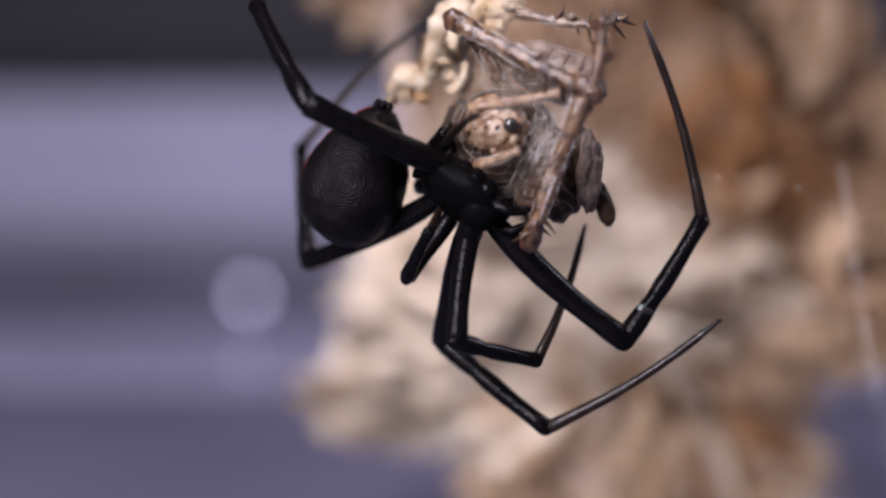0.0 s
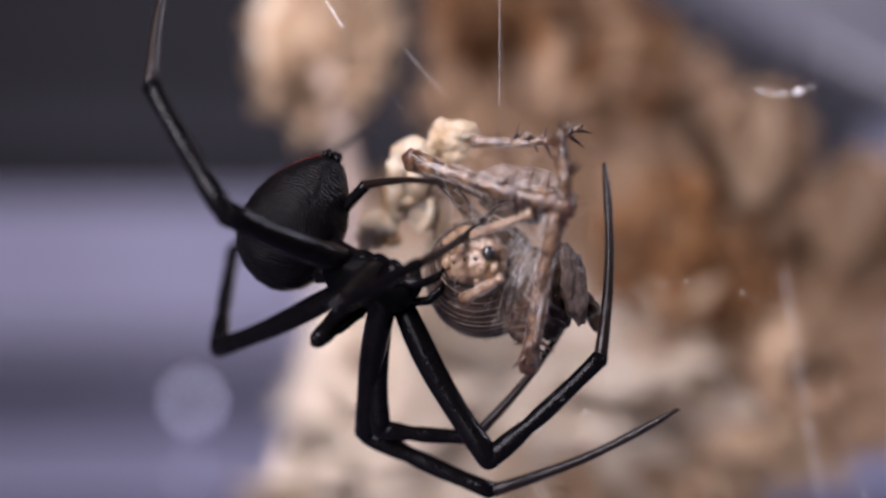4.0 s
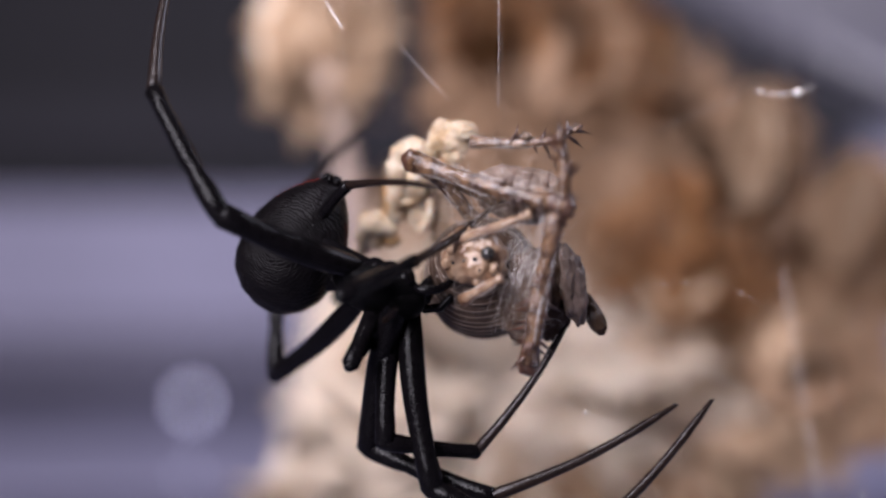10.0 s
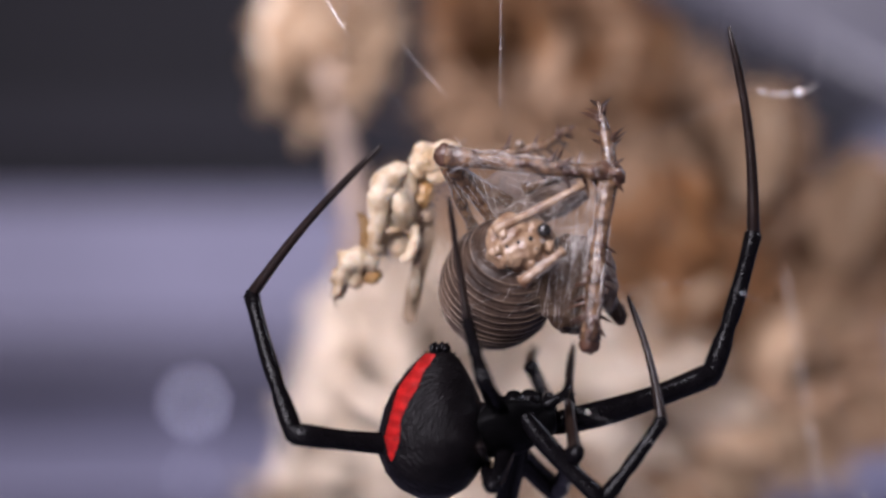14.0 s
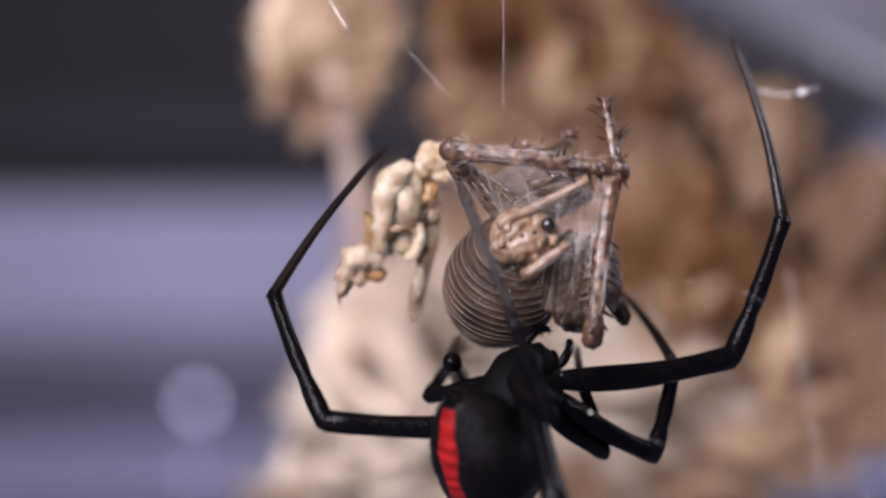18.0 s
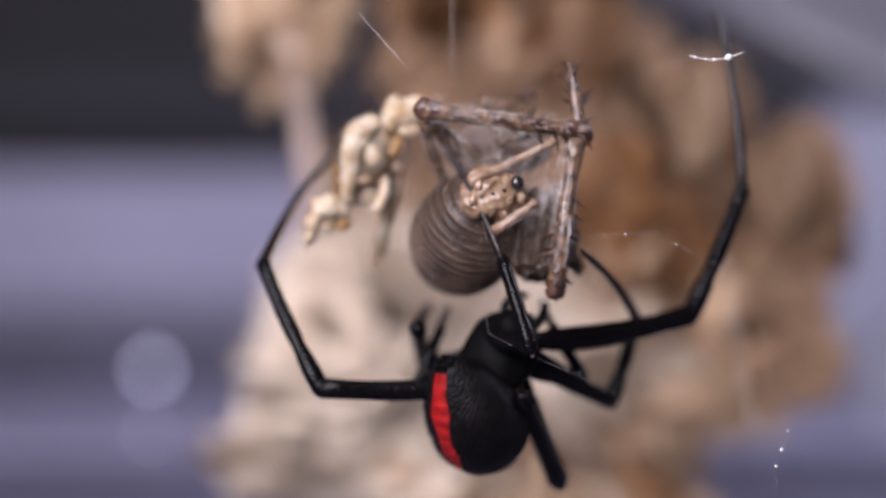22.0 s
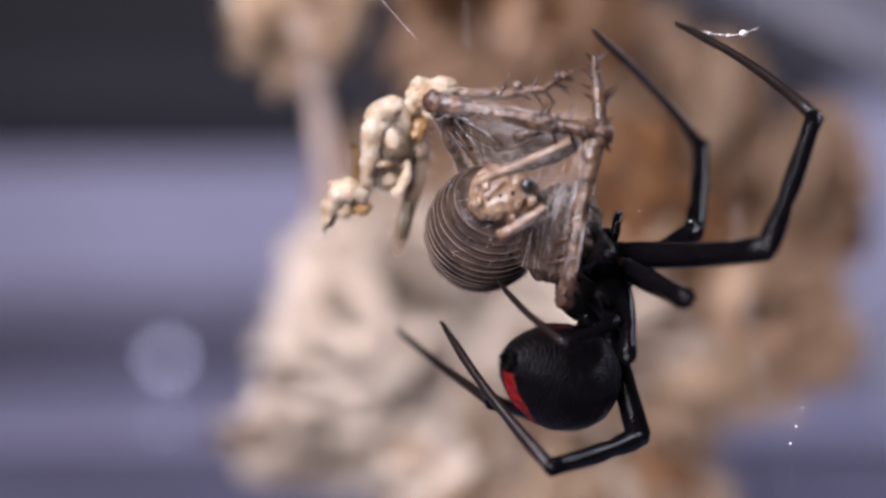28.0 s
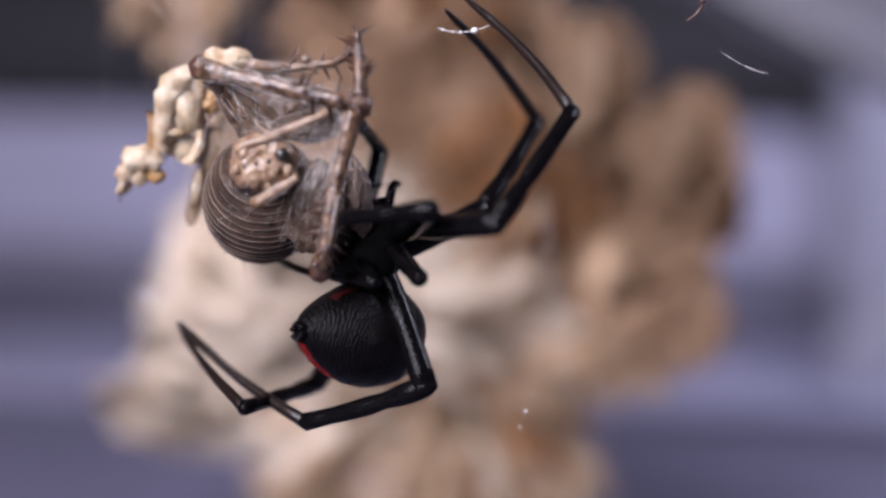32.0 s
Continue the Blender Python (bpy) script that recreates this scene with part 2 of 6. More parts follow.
def bristles(bm, pts, radii, count, length, rng, thick=0.022, lean=0.5):
    """Short hairs set on a tube."""
    pts = [Vector(p) for p in pts]
    frames_ = ring_frames(pts)
    for _ in range(count):
        i = rng.randrange(len(pts) - 1)
        f = rng.random()
        p = pts[i].lerp(pts[i + 1], f)
        r = radii[i] * (1 - f) + radii[i + 1] * f
        d = (pts[i + 1] - pts[i]).normalized()
        a = rng.uniform(0, 2 * math.pi)
        out = math.cos(a) * frames_[i][0] + math.sin(a) * frames_[i][1]
        tip = p + out * (r + length * rng.uniform(0.6, 1.1)) + d * length * lean
        base = p + out * r * 0.9
        s = d * thick
        w = out.cross(d) * thick
        q = [bm.verts.new(base + s), bm.verts.new(base - 0.5 * s + w), bm.verts.new(base - 0.5 * s - w), bm.verts.new(tip)]
        for tri in ((0, 1, 3), (1, 2, 3), (2, 0, 3)):
            bm.faces.new([q[k] for k in tri])


def box(bm, lo, hi, bevel=0.0):
    made = bmesh.ops.create_cube(bm, size=1.0)
    lo, hi = Vector(lo), Vector(hi)
    for v in made["verts"]:
        v.co = Vector(((v.co[i] + 0.5) * (hi[i] - lo[i]) + lo[i]) for i in range(3))
    if bevel:
        bmesh.ops.bevel(bm, geom=list({e for v in made["verts"] for e in v.link_edges}), offset=bevel, segments=2, affect="EDGES")
    return bm


# ---- setting ----
def slab(name, lo, hi, material, bevel=0.0, kind="structure", label="", category=""):
    ob = finish(name, box(bmesh.new(), lo, hi, bevel), material, smooth=False)
    return tagged(ob, label, category, kind=kind)


FLOOR = -42.0
slab("floor", (-600, -600, FLOOR - 20), (600, 640, FLOOR), TABLE, label="dark slate-grey tabletop under the plant", category="table top")
slab("wall_west", (-640, -600, FLOOR), (-600, 640, 600), ROOM, label="plain grey wall beside the table", category="wall")
slab("wall_east", (600, -600, FLOOR), (640, 640, 600), ROOM, label="plain grey wall beside the table", category="wall")
slab("wall_south", (-600, -640, FLOOR), (600, -600, 600), ROOM, label="plain grey wall behind the viewer", category="wall")
slab("ceiling", (-640, -640, 600), (640, 680, 640), ROOM, label="plain grey ceiling", category="ceiling")
slab("wall_north", (-600, 425, FLOOR), (600, 470, 600), WALL_DARK, label="charcoal wall behind the plant", category="wall")
slab("trim", (-600, 395, -31), (600, 424.9, 15), WALL_LIGHT, 7, label="lavender-grey painted rail along the wall", category="trim")
# Raised strip, slightly lighter than the wall around it
slab("trim_upper", (-600, 416, 29), (600, 424.8, 46), WALL_MID, 3, label="slightly lighter grey band along the charcoal wall", category="trim")
slab("baseboard", (-600, 400, FLOOR + 0.1), (600, 424.9, -33), TABLE, 2, label="slate-grey skirting along the wall", category="baseboard")
# Reflected streaks of the glossy tabletop, laid in as a paler strip
slab("table_sheen_strip", (-600, 175, FLOOR + 0.1), (600, 262, FLOOR + 1.2), TABLE_SHEEN, 0.4, label="flat pale strip standing for reflected streaks on the tabletop", category="strip")


# Pale slab added to brighten the right end of the lavender band
slab("pale_slab", (125, 384, FLOOR), (420, 394.9, 34), BRIGHT_SLAB, 2, kind="structure", label="added pale lavender slab that brightens the wall's right side", category="board")


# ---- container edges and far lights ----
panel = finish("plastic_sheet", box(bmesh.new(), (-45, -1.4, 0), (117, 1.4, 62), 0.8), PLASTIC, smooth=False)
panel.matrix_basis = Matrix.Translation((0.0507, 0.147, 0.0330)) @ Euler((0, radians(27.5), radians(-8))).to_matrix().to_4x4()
tagged(panel, "grey plastic sheet, toned down, leaning behind the plant", "plastic sheet")
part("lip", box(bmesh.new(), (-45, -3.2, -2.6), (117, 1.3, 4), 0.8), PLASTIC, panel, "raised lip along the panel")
# Diagonal reflection of the container wall, built as a light-toned strip
edge = finish("reflection_strip", box(bmesh.new(), (0, -1.5, -6), (56, 1.5, 6), 0.8), PLASTIC_LIT, smooth=False)
edge.matrix_basis = Matrix.Translation((0.0910, 0.215, FLOOR * MM + 0.0046)) @ Euler((radians(-12), radians(-39.5), 0)).to_matrix().to_4x4()
part("rim", box(bmesh.new(), (0.2, -2.2, 5.2), (56, 2.2, 6.8), 0.5), PLASTIC_LIT, edge, "thicker rounded rim")
tagged(edge, "pale plastic strip standing for a reflection beside the plant", "plastic strip")


def led(at, r, material, label, stem):
    """A glowing bead added for a blurred light spot; stem: the height it stands at, or 0 for one set on the wall."""
    lamp_ = empty("glow_bead", Matrix.Translation(Vector(at) * MM))
    tagged(lamp_, label, "lamp", "small far lamps")
    part("lens", lump(bmesh.new(), (0, 0, 0), (r, r, r), 0.0, 1, 0, 3), material, lamp_, "small glowing sphere")
    if stem:
        part("stem", tube(bmesh.new(), [(0, 0.4, -0.6 * r), (0, 0.4, -stem)], [0.3 * r, 0.3 * r], 10), WALL_DARK, lamp_)
    else:
        part("rim", tube(bmesh.new(), [(0, 0.3 * r, 0), (0, 2.0, 0)], [r * 1.1, r * 1.1], 16), WALL_DARK, lamp_)
    return lamp_


led((-65.3, 325, -39.8), 1.7, LED, "glowing bead for a blurred light spot, on the tabletop", 2.2)
# Reflection of the spot above in the tabletop, made as a glowing bead
led((-46, 195, FLOOR + 1.2), 0.75, LED_REFLECTION, "dim glowing bead for a light spot's reflection in the tabletop", 0.8)
led((148, 290, -39.4), 2.3, LED_BRIGHT, "bright glowing bead for a blurred light spot, on the tabletop", 2.4)
led((150.5, 251.0, 2.1), 2.3, LED_BRIGHT, "bright glowing bead for a blurred light spot, right of the plant", 0)


# ---- dried plant ----
def petal_mesh(name, seed, cup, curl, wave, slim=1.0):
    """A dry curled bract with thickness: a spoon-shaped sheet, rolled at the edges."""
    bm = bmesh.new()
    nu, nv = 12, 9
    grid = []
    for i in range(nu):
        u = i / (nu - 1)
        half = 0.5 * math.sin(math.pi * min(1, u * 0.93 + 0.05)) ** 0.7
        row = []
        for j in range(nv):
            v = j / (nv - 1) * 2 - 1
            x = v * half * slim
            z = u - 0.5
            y = -cup * (1 - v * v) * math.sin(math.pi * u) + curl * (u - 0.5) ** 2 * 2 + wave * noise.noise(Vector((v * 1.6 + seed, u * 2.4, seed * 2.7)))
            x += 0.12 * noise.noise(Vector((u * 2, v, seed + 9)))
            row.append(bm.verts.new((x, y, z)))
        grid.append(row)
    for a, b in zip(grid, grid[1:]):
        for j in range(nv - 1):
            bm.faces.new((a[j], a[j + 1], b[j + 1], b[j]))
    bmesh.ops.solidify(bm, geom=bm.faces[:], thickness=0.05)
    bmesh.ops.recalc_face_normals(bm, faces=bm.faces)
    me = bpy.data.meshes.new(name)
    bm.to_mesh(me)
    bm.free()
    me.polygons.foreach_set("use_smooth", [True] * len(me.polygons))
    return me


PETALS = {}
for kind_, material_ in (("cream", PETAL_CREAM), ("tan", PETAL_TAN), ("brown", PETAL_BROWN), ("pale", PETAL_PALE)):
    PETALS[kind_] = []
    for k in range(4):
        me_ = petal_mesh("petal", k * 1.9 + len(kind_), 0.24 + 0.08 * (k % 2), 0.25 * (k - 1.2), 0.16)
        me_.materials.append(material_)
        PETALS[kind_].append(me_)

plant = empty("dried_flower_head", pose(0.012, 0.060, FLOOR * MM))
tagged(plant, "dried straw-coloured flower head with curled cream and brown bracts", "dried plant")
prng = random.Random(7)


def bract(px, py, w, h, tilt, kind, depth=0.0, spin=0.0, lean=0.0):
    """One bract, fitted to the camera's view: pixel place in the plane 165 mm before the first view, width and height
    in pixels.
    """
    depth += 4
    k = (165 + depth) / 2926
    at = Vector(((px - 784) * k - 12, depth, (441 - py) * k - FLOOR)) * MM
    ob = new("bract", PETALS[kind][prng.randrange(4)])
    ob.parent = plant
    ob.matrix_basis = Matrix.Translation(at) @ Euler((radians(lean), radians(tilt), radians(spin))).to_matrix().to_4x4() @ Matrix.Diagonal((w * k * MM, 0.10 * (w + h) * k * MM, h * k * MM, 1))
    return ob


NARROW = {}
for kind_, material_ in (("cream", PETAL_CREAM), ("tan", PETAL_TAN), ("brown", PETAL_BROWN), ("pale", PETAL_PALE)):
    NARROW[kind_] = []
    for k in range(4):
        me_ = petal_mesh("petal", k * 2.3 + 5 + len(kind_), 0.10 + 0.05 * (k % 3), 0.30 * (k - 1.0), 0.12, 0.42)
        me_.materials.append(material_)
        NARROW[kind_].append(me_)


def faced(d, spin):
    """A turn with +z along d and the flat side towards the front and top."""
    side = d.cross(Vector((-0.25, -1, 0.35))).normalized()
    return Matrix((side, d.cross(side), d)).transposed().to_4x4() @ pose(0, 0, 0, 0, 0, spin)


def place(px, py, depth):
    """Where a part sits in the plant's own space, in millimetres, to fit its pixel place in the camera's view, and the
    millimetres to a pixel there.
    """
    k = (165 + depth) / 2926
    return Vector(((px - 784) * k - 12, depth, (441 - py) * k - FLOOR)), k


def fan(px, py, count, length, first, last, kinds, depth=0.0, wide=0.8, lift=0.25):
    """Long dry petals that spread from one base across the front; first, last: turn from upright in degrees, leftwards."""
    base, k = place(px, py, depth)
    for q in range(count):
        a = radians(first + (last - first) * (q + prng.uniform(0.15, 0.85)) / count)
        d = Vector((-math.sin(a), -prng.uniform(0.0, lift), math.cos(a))).normalized()
        h = length * k * prng.uniform(0.75, 1.1)
        w = h * prng.uniform(0.8, 1.2) * wide
        ob = new("petal", NARROW[kinds[q % len(kinds)]][prng.randrange(4)])
        ob.parent = plant
        at = base + d * h * prng.uniform(0.42, 0.6) + Vector((0, prng.uniform(-1.2, 0.8), 0))
        ob.matrix_basis = Matrix.Translation(at * MM) @ faced(d, prng.uniform(-14, 14)) @ Matrix.Diagonal((w * MM, 0.22 * (w + h) * MM, h * MM, 1))


# matted hearts of the flowers, and the short fibres on them
for k_, (px_, py_, w_, h_, d_, m_) in enumerate((
        (860, 640, 200, 170, 9, PETAL_CREAM), (690, 760, 140, 145, 11, PETAL_CREAM), (670, 630, 95, 120, 10, PETAL_CREAM), (830, 830, 180, 125, 11, PETAL_CREAM),
        (1080, 670, 160, 95, 8, PETAL_CREAM), (1020, 820, 150, 130, 9, PETAL_PALE), (1230, 700, 150, 140, 9, PETAL_PALE), (1390, 680, 110, 130, 10, PETAL_PALE),
        (1200, 470, 125, 115, 8, PETAL_BROWN), (1370, 500, 110, 130, 11, PETAL_TAN), (1510, 400, 62, 95, 8, PETAL_TAN), (1480, 710, 80, 60, 8, PETAL_TAN), (1450, 590, 80, 100, 10, PETAL_TAN),
        (1335, 275, 48, 95, 10, PETAL_TAN), (1130, 270, 150, 150, 11, PETAL_TAN), (1040, 420, 90, 130, 11, PETAL_TAN), (955, 150, 165, 170, 11, PETAL_TAN), (1000, 20, 95, 130, 12, PETAL_BROWN), (865, 20, 85, 110, 10, PETAL_BROWN),
        (572, 100, 88, 125, 5, PETAL_PALE), (640, 30, 50, 110, 7, PETAL_PALE), (600, 880, 105, 65, 10, PETAL_CREAM), (705, 440, 75, 110, 14, PETAL_PALE), (650, 570, 85, 75, 13, PETAL_CREAM), (940, 460, 160, 150, 12, PETAL_TAN), (1180, 860, 120, 90, 11, PETAL_TAN), (1120, 990, 190, 120, 12, PETAL_PALE), (900, 1010, 150, 100, 12, PETAL_PALE))):
    at_, k = place(px_, py_, d_)
    core = part("flower_core", lump(bmesh.new(), at_, (1.05 * w_ * k, 3.2, 1.05 * h_ * k), 0.16, 0.9, k_, 4), {PETAL_CREAM: MASS_CREAM, PETAL_TAN: MASS_TAN, PETAL_BROWN: MASS_BROWN, PETAL_PALE: MASS_PALE}[m_], plant)
    bm = bmesh.new()
    for _ in range(160 if k_ in (19, 20, 22, 23) else 560):
        d = Vector((prng.gauss(0, 1), -abs(prng.gauss(0, 0.8)), prng.gauss(0, 1))).normalized()
        a = at_ + Vector((d.x * w_ * k, d.y * 3.2 - prng.uniform(0, 8.5), d.z * h_ * k))
        d = (d + Vector([prng.gauss(0, 0.6) for _i in range(3)])).normalized()
        l = prng.uniform(0.06, 0.30) * (w_ + h_) * k + 0.6
        s = d.cross(Vector((-0.25, -1, 0.35))).normalized() * prng.uniform(0.15, 0.4)
        u = d.cross(s) * 0.3
        q = [bm.verts.new(p) for p in (a + s, a - s, a + d * l * 0.5 - s * 0.8 + u, a + d * l * 0.5 + s * 0.8 + u, a + d * l)]
        bm.faces.new((q[0], q[1], q[2], q[3]))
        bm.faces.new((q[3], q[2], q[4]))
    tagged(part("fluff", bm, m_, core, "dry curled fibres"), kind="stuff")

# upper left lobe
bract(530, 110, 140, 240, -8, "pale", -3)
bract(615, 90, 110, 210, 8, "pale", -3)
bract(500, 70, 100, 190, -14, "cream", 0)
bract(645, 60, 110, 220, 10, "tan", 1)
bract(580, -60, 220, 200, 30, "pale", 3)
fan(575, 180, 7, 130, -80, 100, ("pale", "tan"), -1)
# top middle
bract(835, 5, 130, 140, 25, "brown", 3)
bract(895, 130, 200, 260, -18, "tan", 0)
bract(860, 60, 150, 130, -30, "brown", -7)
bract(1020, 170, 140, 100, 30, "brown", -3)
bract(1150, 120, 110, 200, 12, "brown", -3)
bract(960, 40, 220, 230, 15, "tan", 2)
bract(1010, 190, 150, 190, 50, "brown", 1)
bract(900, 250, 240, 230, -10, "tan", 1)
bract(1080, 300, 190, 240, 12, "tan", 2)
bract(1130, 215, 150, 190, 12, "tan", 3)
bract(1010, -10, 150, 190, -15, "brown", 5)
fan(950, 200, 8, 190, -85, 45, ("tan", "tan", "brown"), 0)
# right middle
bract(1335, 255, 105, 220, 6, "pale", -10)
bract(1260, 290, 130, 220, -15, "tan", 2)
# Brown bracts and core, darkened to stand for the shade in a hollow
bract(1190, 450, 190, 170, 10, "brown", -2)
bract(1120, 350, 130, 170, -35, "tan", -6)
bract(1200, 350, 150, 120, 30, "brown", -6, 0, 35)
bract(1190, 540, 190, 80, -8, "brown", -3, 0, -25)
fan(1190, 570, 6, 110, -75, 70, ("brown", "pale", "brown"), -4)
bract(1185, 430, 130, 120, 0, "brown", -7)
bract(1130, 460, 110, 160, 20, "brown", -3)
fan(1130, 300, 6, 150, 150, 215, ("brown", "tan"), -3)
bract(1060, 430, 170, 230, 8, "tan", 2)
bract(1120, 390, 130, 190, -12, "brown", 2)
bract(1330, 480, 170, 240, -10, "pale", 2)
bract(1430, 540, 160, 240, 18, "tan", 3)
bract(1500, 375, 130, 200, 14, "pale", -10)
bract(1560, 460, 130, 220, -20, "brown", 1)
fan(1330, 420, 6, 170, -60, 60, ("tan",), 0)
fan(1500, 480, 5, 130, -50, 40, ("tan", "brown", "tan"), 1)
# pale flower at the centre and lower left
bract(800, 640, 330, 340, 5, "cream", 1)
bract(920, 540, 230, 260, -20, "cream", 5)
bract(690, 570, 200, 280, 20, "cream", 4)
bract(650, 770, 250, 290, -25, "cream", -1)
bract(570, 850, 180, 220, 30, "cream", 1)
bract(740, 830, 260, 290, 15, "cream", 0)
bract(880, 800, 230, 280, -15, "cream", 1)
bract(1110, 655, 130, 320, 68, "cream", -1)
bract(1020, 690, 160, 290, -62, "cream", 0)
bract(650, 440, 100, 240, 12, "tan", 10)
bract(715, 420, 130, 220, -12, "pale", 9)
fan(760, 800, 9, 280, 10, 105, ("cream",), -3)
fan(800, 740, 9, 250, 35, 120, ("cream",), -4, 0.7, 0.1)
fan(720, 640, 7, 180, 0, 110, ("cream",), -3, 0.6, 0.1)
fan(750, 860, 7, 220, 60, 110, ("cream",), -1, 0.6, 0.1)
fan(860, 620, 6, 200, 60, 140, ("cream",), 0, 0.8, 0.1)
fan(900, 660, 7, 230, 20, 130, ("cream",), -1)
fan(650, 880, 6, 200, 40, 115, ("cream",), -3)
fan(960, 690, 6, 290, -112, -70, ("cream",), -2, 0.55)
# lower right
bract(1040, 790, 220, 240, 15, "pale", 2)
bract(960, 800, 150, 230, 8, "tan", 2)
fan(1010, 760, 8, 210, -150, -60, ("pale", "cream", "tan"), -2)
bract(1150, 760, 200, 240, -30, "pale", 1)
bract(1190, 850, 190, 220, 40, "tan", 2)
bract(1250, 660, 180, 260, 20, "pale", 1)
bract(1360, 700, 160, 260, -10, "pale", 2)
bract(1450, 690, 130, 210, 35, "tan", 3)
bract(1485, 760, 190, 90, -12, "tan", 0)
fan(1180, 740, 7, 200, -110, 40, ("pale", "cream", "tan"), 0)
fan(1340, 680, 7, 180, -130, -10, ("pale", "tan", "pale"), 0)
fan(1030, 880, 6, 180, -80, 60, ("brown", "tan"), 0)
bract(1190, 850, 140, 120, 20, "tan", -4)
bract(1060, 760, 120, 130, -20, "pale", -3)
bract(1470, 700, 150, 90, -12, "brown", -3)
bract(1310, 560, 110, 200, 12, "brown", -3)
fan(880, 980, 6, 180, -80, 80, ("tan", "cream"), 2)
fan(560, 900, 5, 150, 60, 100, ("cream",), -1, 0.45)
# lower skirt of the head
fan(1130, 900, 9, 200, -200, -110, ("pale", "cream", "brown"), 1, 0.6)
fan(900, 930, 9, 170, 60, 140, ("cream", "cream", "pale"), -1, 0.7)
for k_, (a_, b_, c_, r_) in enumerate((((-2, 3, 0), (0, 9, 34), (-1, 13, 74), 2.2), ((0, 6, 20), (12, 11, 38), (26, 13, 46), 1.2), ((-2, 3, 6), (-10, 4, 14), (-18, 0, 20), 1.3), ((0, 8, 30), (5, 13, 56), (8, 14, 80), 1.2), ((-18.5, 5, 32), (-20.5, 1, 44), (-23.5, -2, 60), 1.7))):
    pts_ = [Vector(a_).lerp(Vector(b_), f).lerp(Vector(b_).lerp(Vector(c_), f), f) for f in (i / 9 for i in range(10))]
    part("stalk", tube(bmesh.new(), pts_, [r_ * (1 - 0.05 * i) for i in range(10)], 10), STALK, plant)


dish = bmesh.new()
rings_ = [(12, 0.0), (14.5, 0.6), (16, 2.3), (16.8, 2.6), (16.2, 1.9), (14, 1.0)]
loops_ = [[dish.verts.new((r * math.cos(a), r * math.sin(a), z)) for a in (2 * math.pi * k / 40 for k in range(40))] for r, z in rings_]
for a_, b_ in zip(loops_, loops_[1:]):
    for k in range(40):
        dish.faces.new((a_[k], a_[(k + 1) % 40], b_[(k + 1) % 40], b_[k]))
dish.faces.new(loops_[0][::-1])
dish.faces.new(loops_[-1])
dish_ob = finish("saucer", dish, DISH)
dish_ob.location = (0.024, 0.060, FLOOR * MM)
tagged(dish_ob, "small white glazed saucer on the tabletop", "saucer")


# ---- wrapped prey ----
def P(px, py, v):
    """A place in the bundle's own space: across, down and towards the viewer."""
    return Vector(((px - 920) * 0.0359, -v, (430 - py) * 0.0359))


bundle = empty("wrapped_prey_spider")
tagged(bundle, "dead brown spider with banded abdomen, wrapped in silk", "prey")
brng = random.Random(11)


def prey_limb(a, b, ra, rb, spines=0, bow=(0, 0, 0), name="leg", material=None, knob=True):
    bow = Vector(bow) + Vector([brng.uniform(-0.18, 0.18) for _ in range(3)])
    pts = line(a, b, 9, bow)
    shape = (1.20, 1.04, 0.86, 0.88, 0.98, 1.02, 0.95, 0.86, 1.16) if knob else (0.9, 1, 1, 1, 1, 0.95, 0.85, 0.6, 0.3)
    radii = [(ra + (rb - ra) * i / 8) * s for i, s in enumerate(shape)]
    pts_ = [pts[0] - (pts[1] - pts[0]) * 0.12] + pts + [pts[-1] + (pts[-1] - pts[-2]) * 0.12]
    ra_ = [radii[0] * 0.6] + radii + [radii[-1] * 0.55]
    limb = part(name, tube(bmesh.new(), pts_, ra_, 12), material or PREY_LEG, bundle)
    if spines:
        bm = bmesh.new()
        bristles(bm, pts[3:], radii[3:], int(1.2 * spines), 1.15, brng, 0.19, 0.45)
        tagged(part("spine", bm, PREY_SPINE, limb, "stout brown spines"), kind="stuff")
    if knob:
        bm = bmesh.new()
        u_, w_ = ring_frames(pts)[4]
        for _ in range(18):
            turn_, a_ = brng.uniform(-1.6, 1.6), brng.uniform(0, 6.28)
            i0 = brng.randrange(0, 5)
            i1 = min(8, i0 + brng.randrange(2, 5))
            strand = [pts[i] + (math.cos(a_ + turn_ * (i - i0) / 4) * u_ + math.sin(a_ + turn_ * (i - i0) / 4) * w_) * (radii[i] + 0.02) for i in range(i0, i1 + 1)]
            tube(bm, strand, [0.012] * len(strand), 3)
        tagged(part("silk_winding", bm, SILK, limb, "fine silk wound round the leg"), kind="stuff")
    bm = bmesh.new()
    bristles(bm, pts, radii, 60, 0.5, brng, 0.012, 0.4)
    tagged(part("hair", bm, PREY_LINE, limb, "fine pale hairs"), kind="stuff")
    return limb


def crust(name, at, size, rough, seed, material, parent, label="", turn=None, crease=0.45):
    """A crumpled shell: a mass folded into creases."""
    bm = lump(bmesh.new(), (0, 0, 0), size, 0.5 * rough, 0.9, seed, 5)
    for v in bm.verts:
        d = v.co.normalized()
        v.co *= 1.0 + crease * (0.06 - 0.24 * abs(noise.noise(d * 1.4 + Vector((seed, 0, 2)))) - 0.15 * abs(noise.noise(d * 3.4 + Vector((4, seed, 1)))) - 0.06 * abs(noise.noise(d * 7.5 + Vector((1, 2, seed)))) + 0.10 * noise.noise(d * 3.1 + Vector((seed, 3, 0))) + 0.04 * noise.noise(d * 7 + Vector((0, seed, 4))))
    bmesh.ops.transform(bm, matrix=Matrix.Translation(at) @ (turn or Matrix.Identity(4)), verts=bm.verts)
    return part(name, bm, material, parent, label)


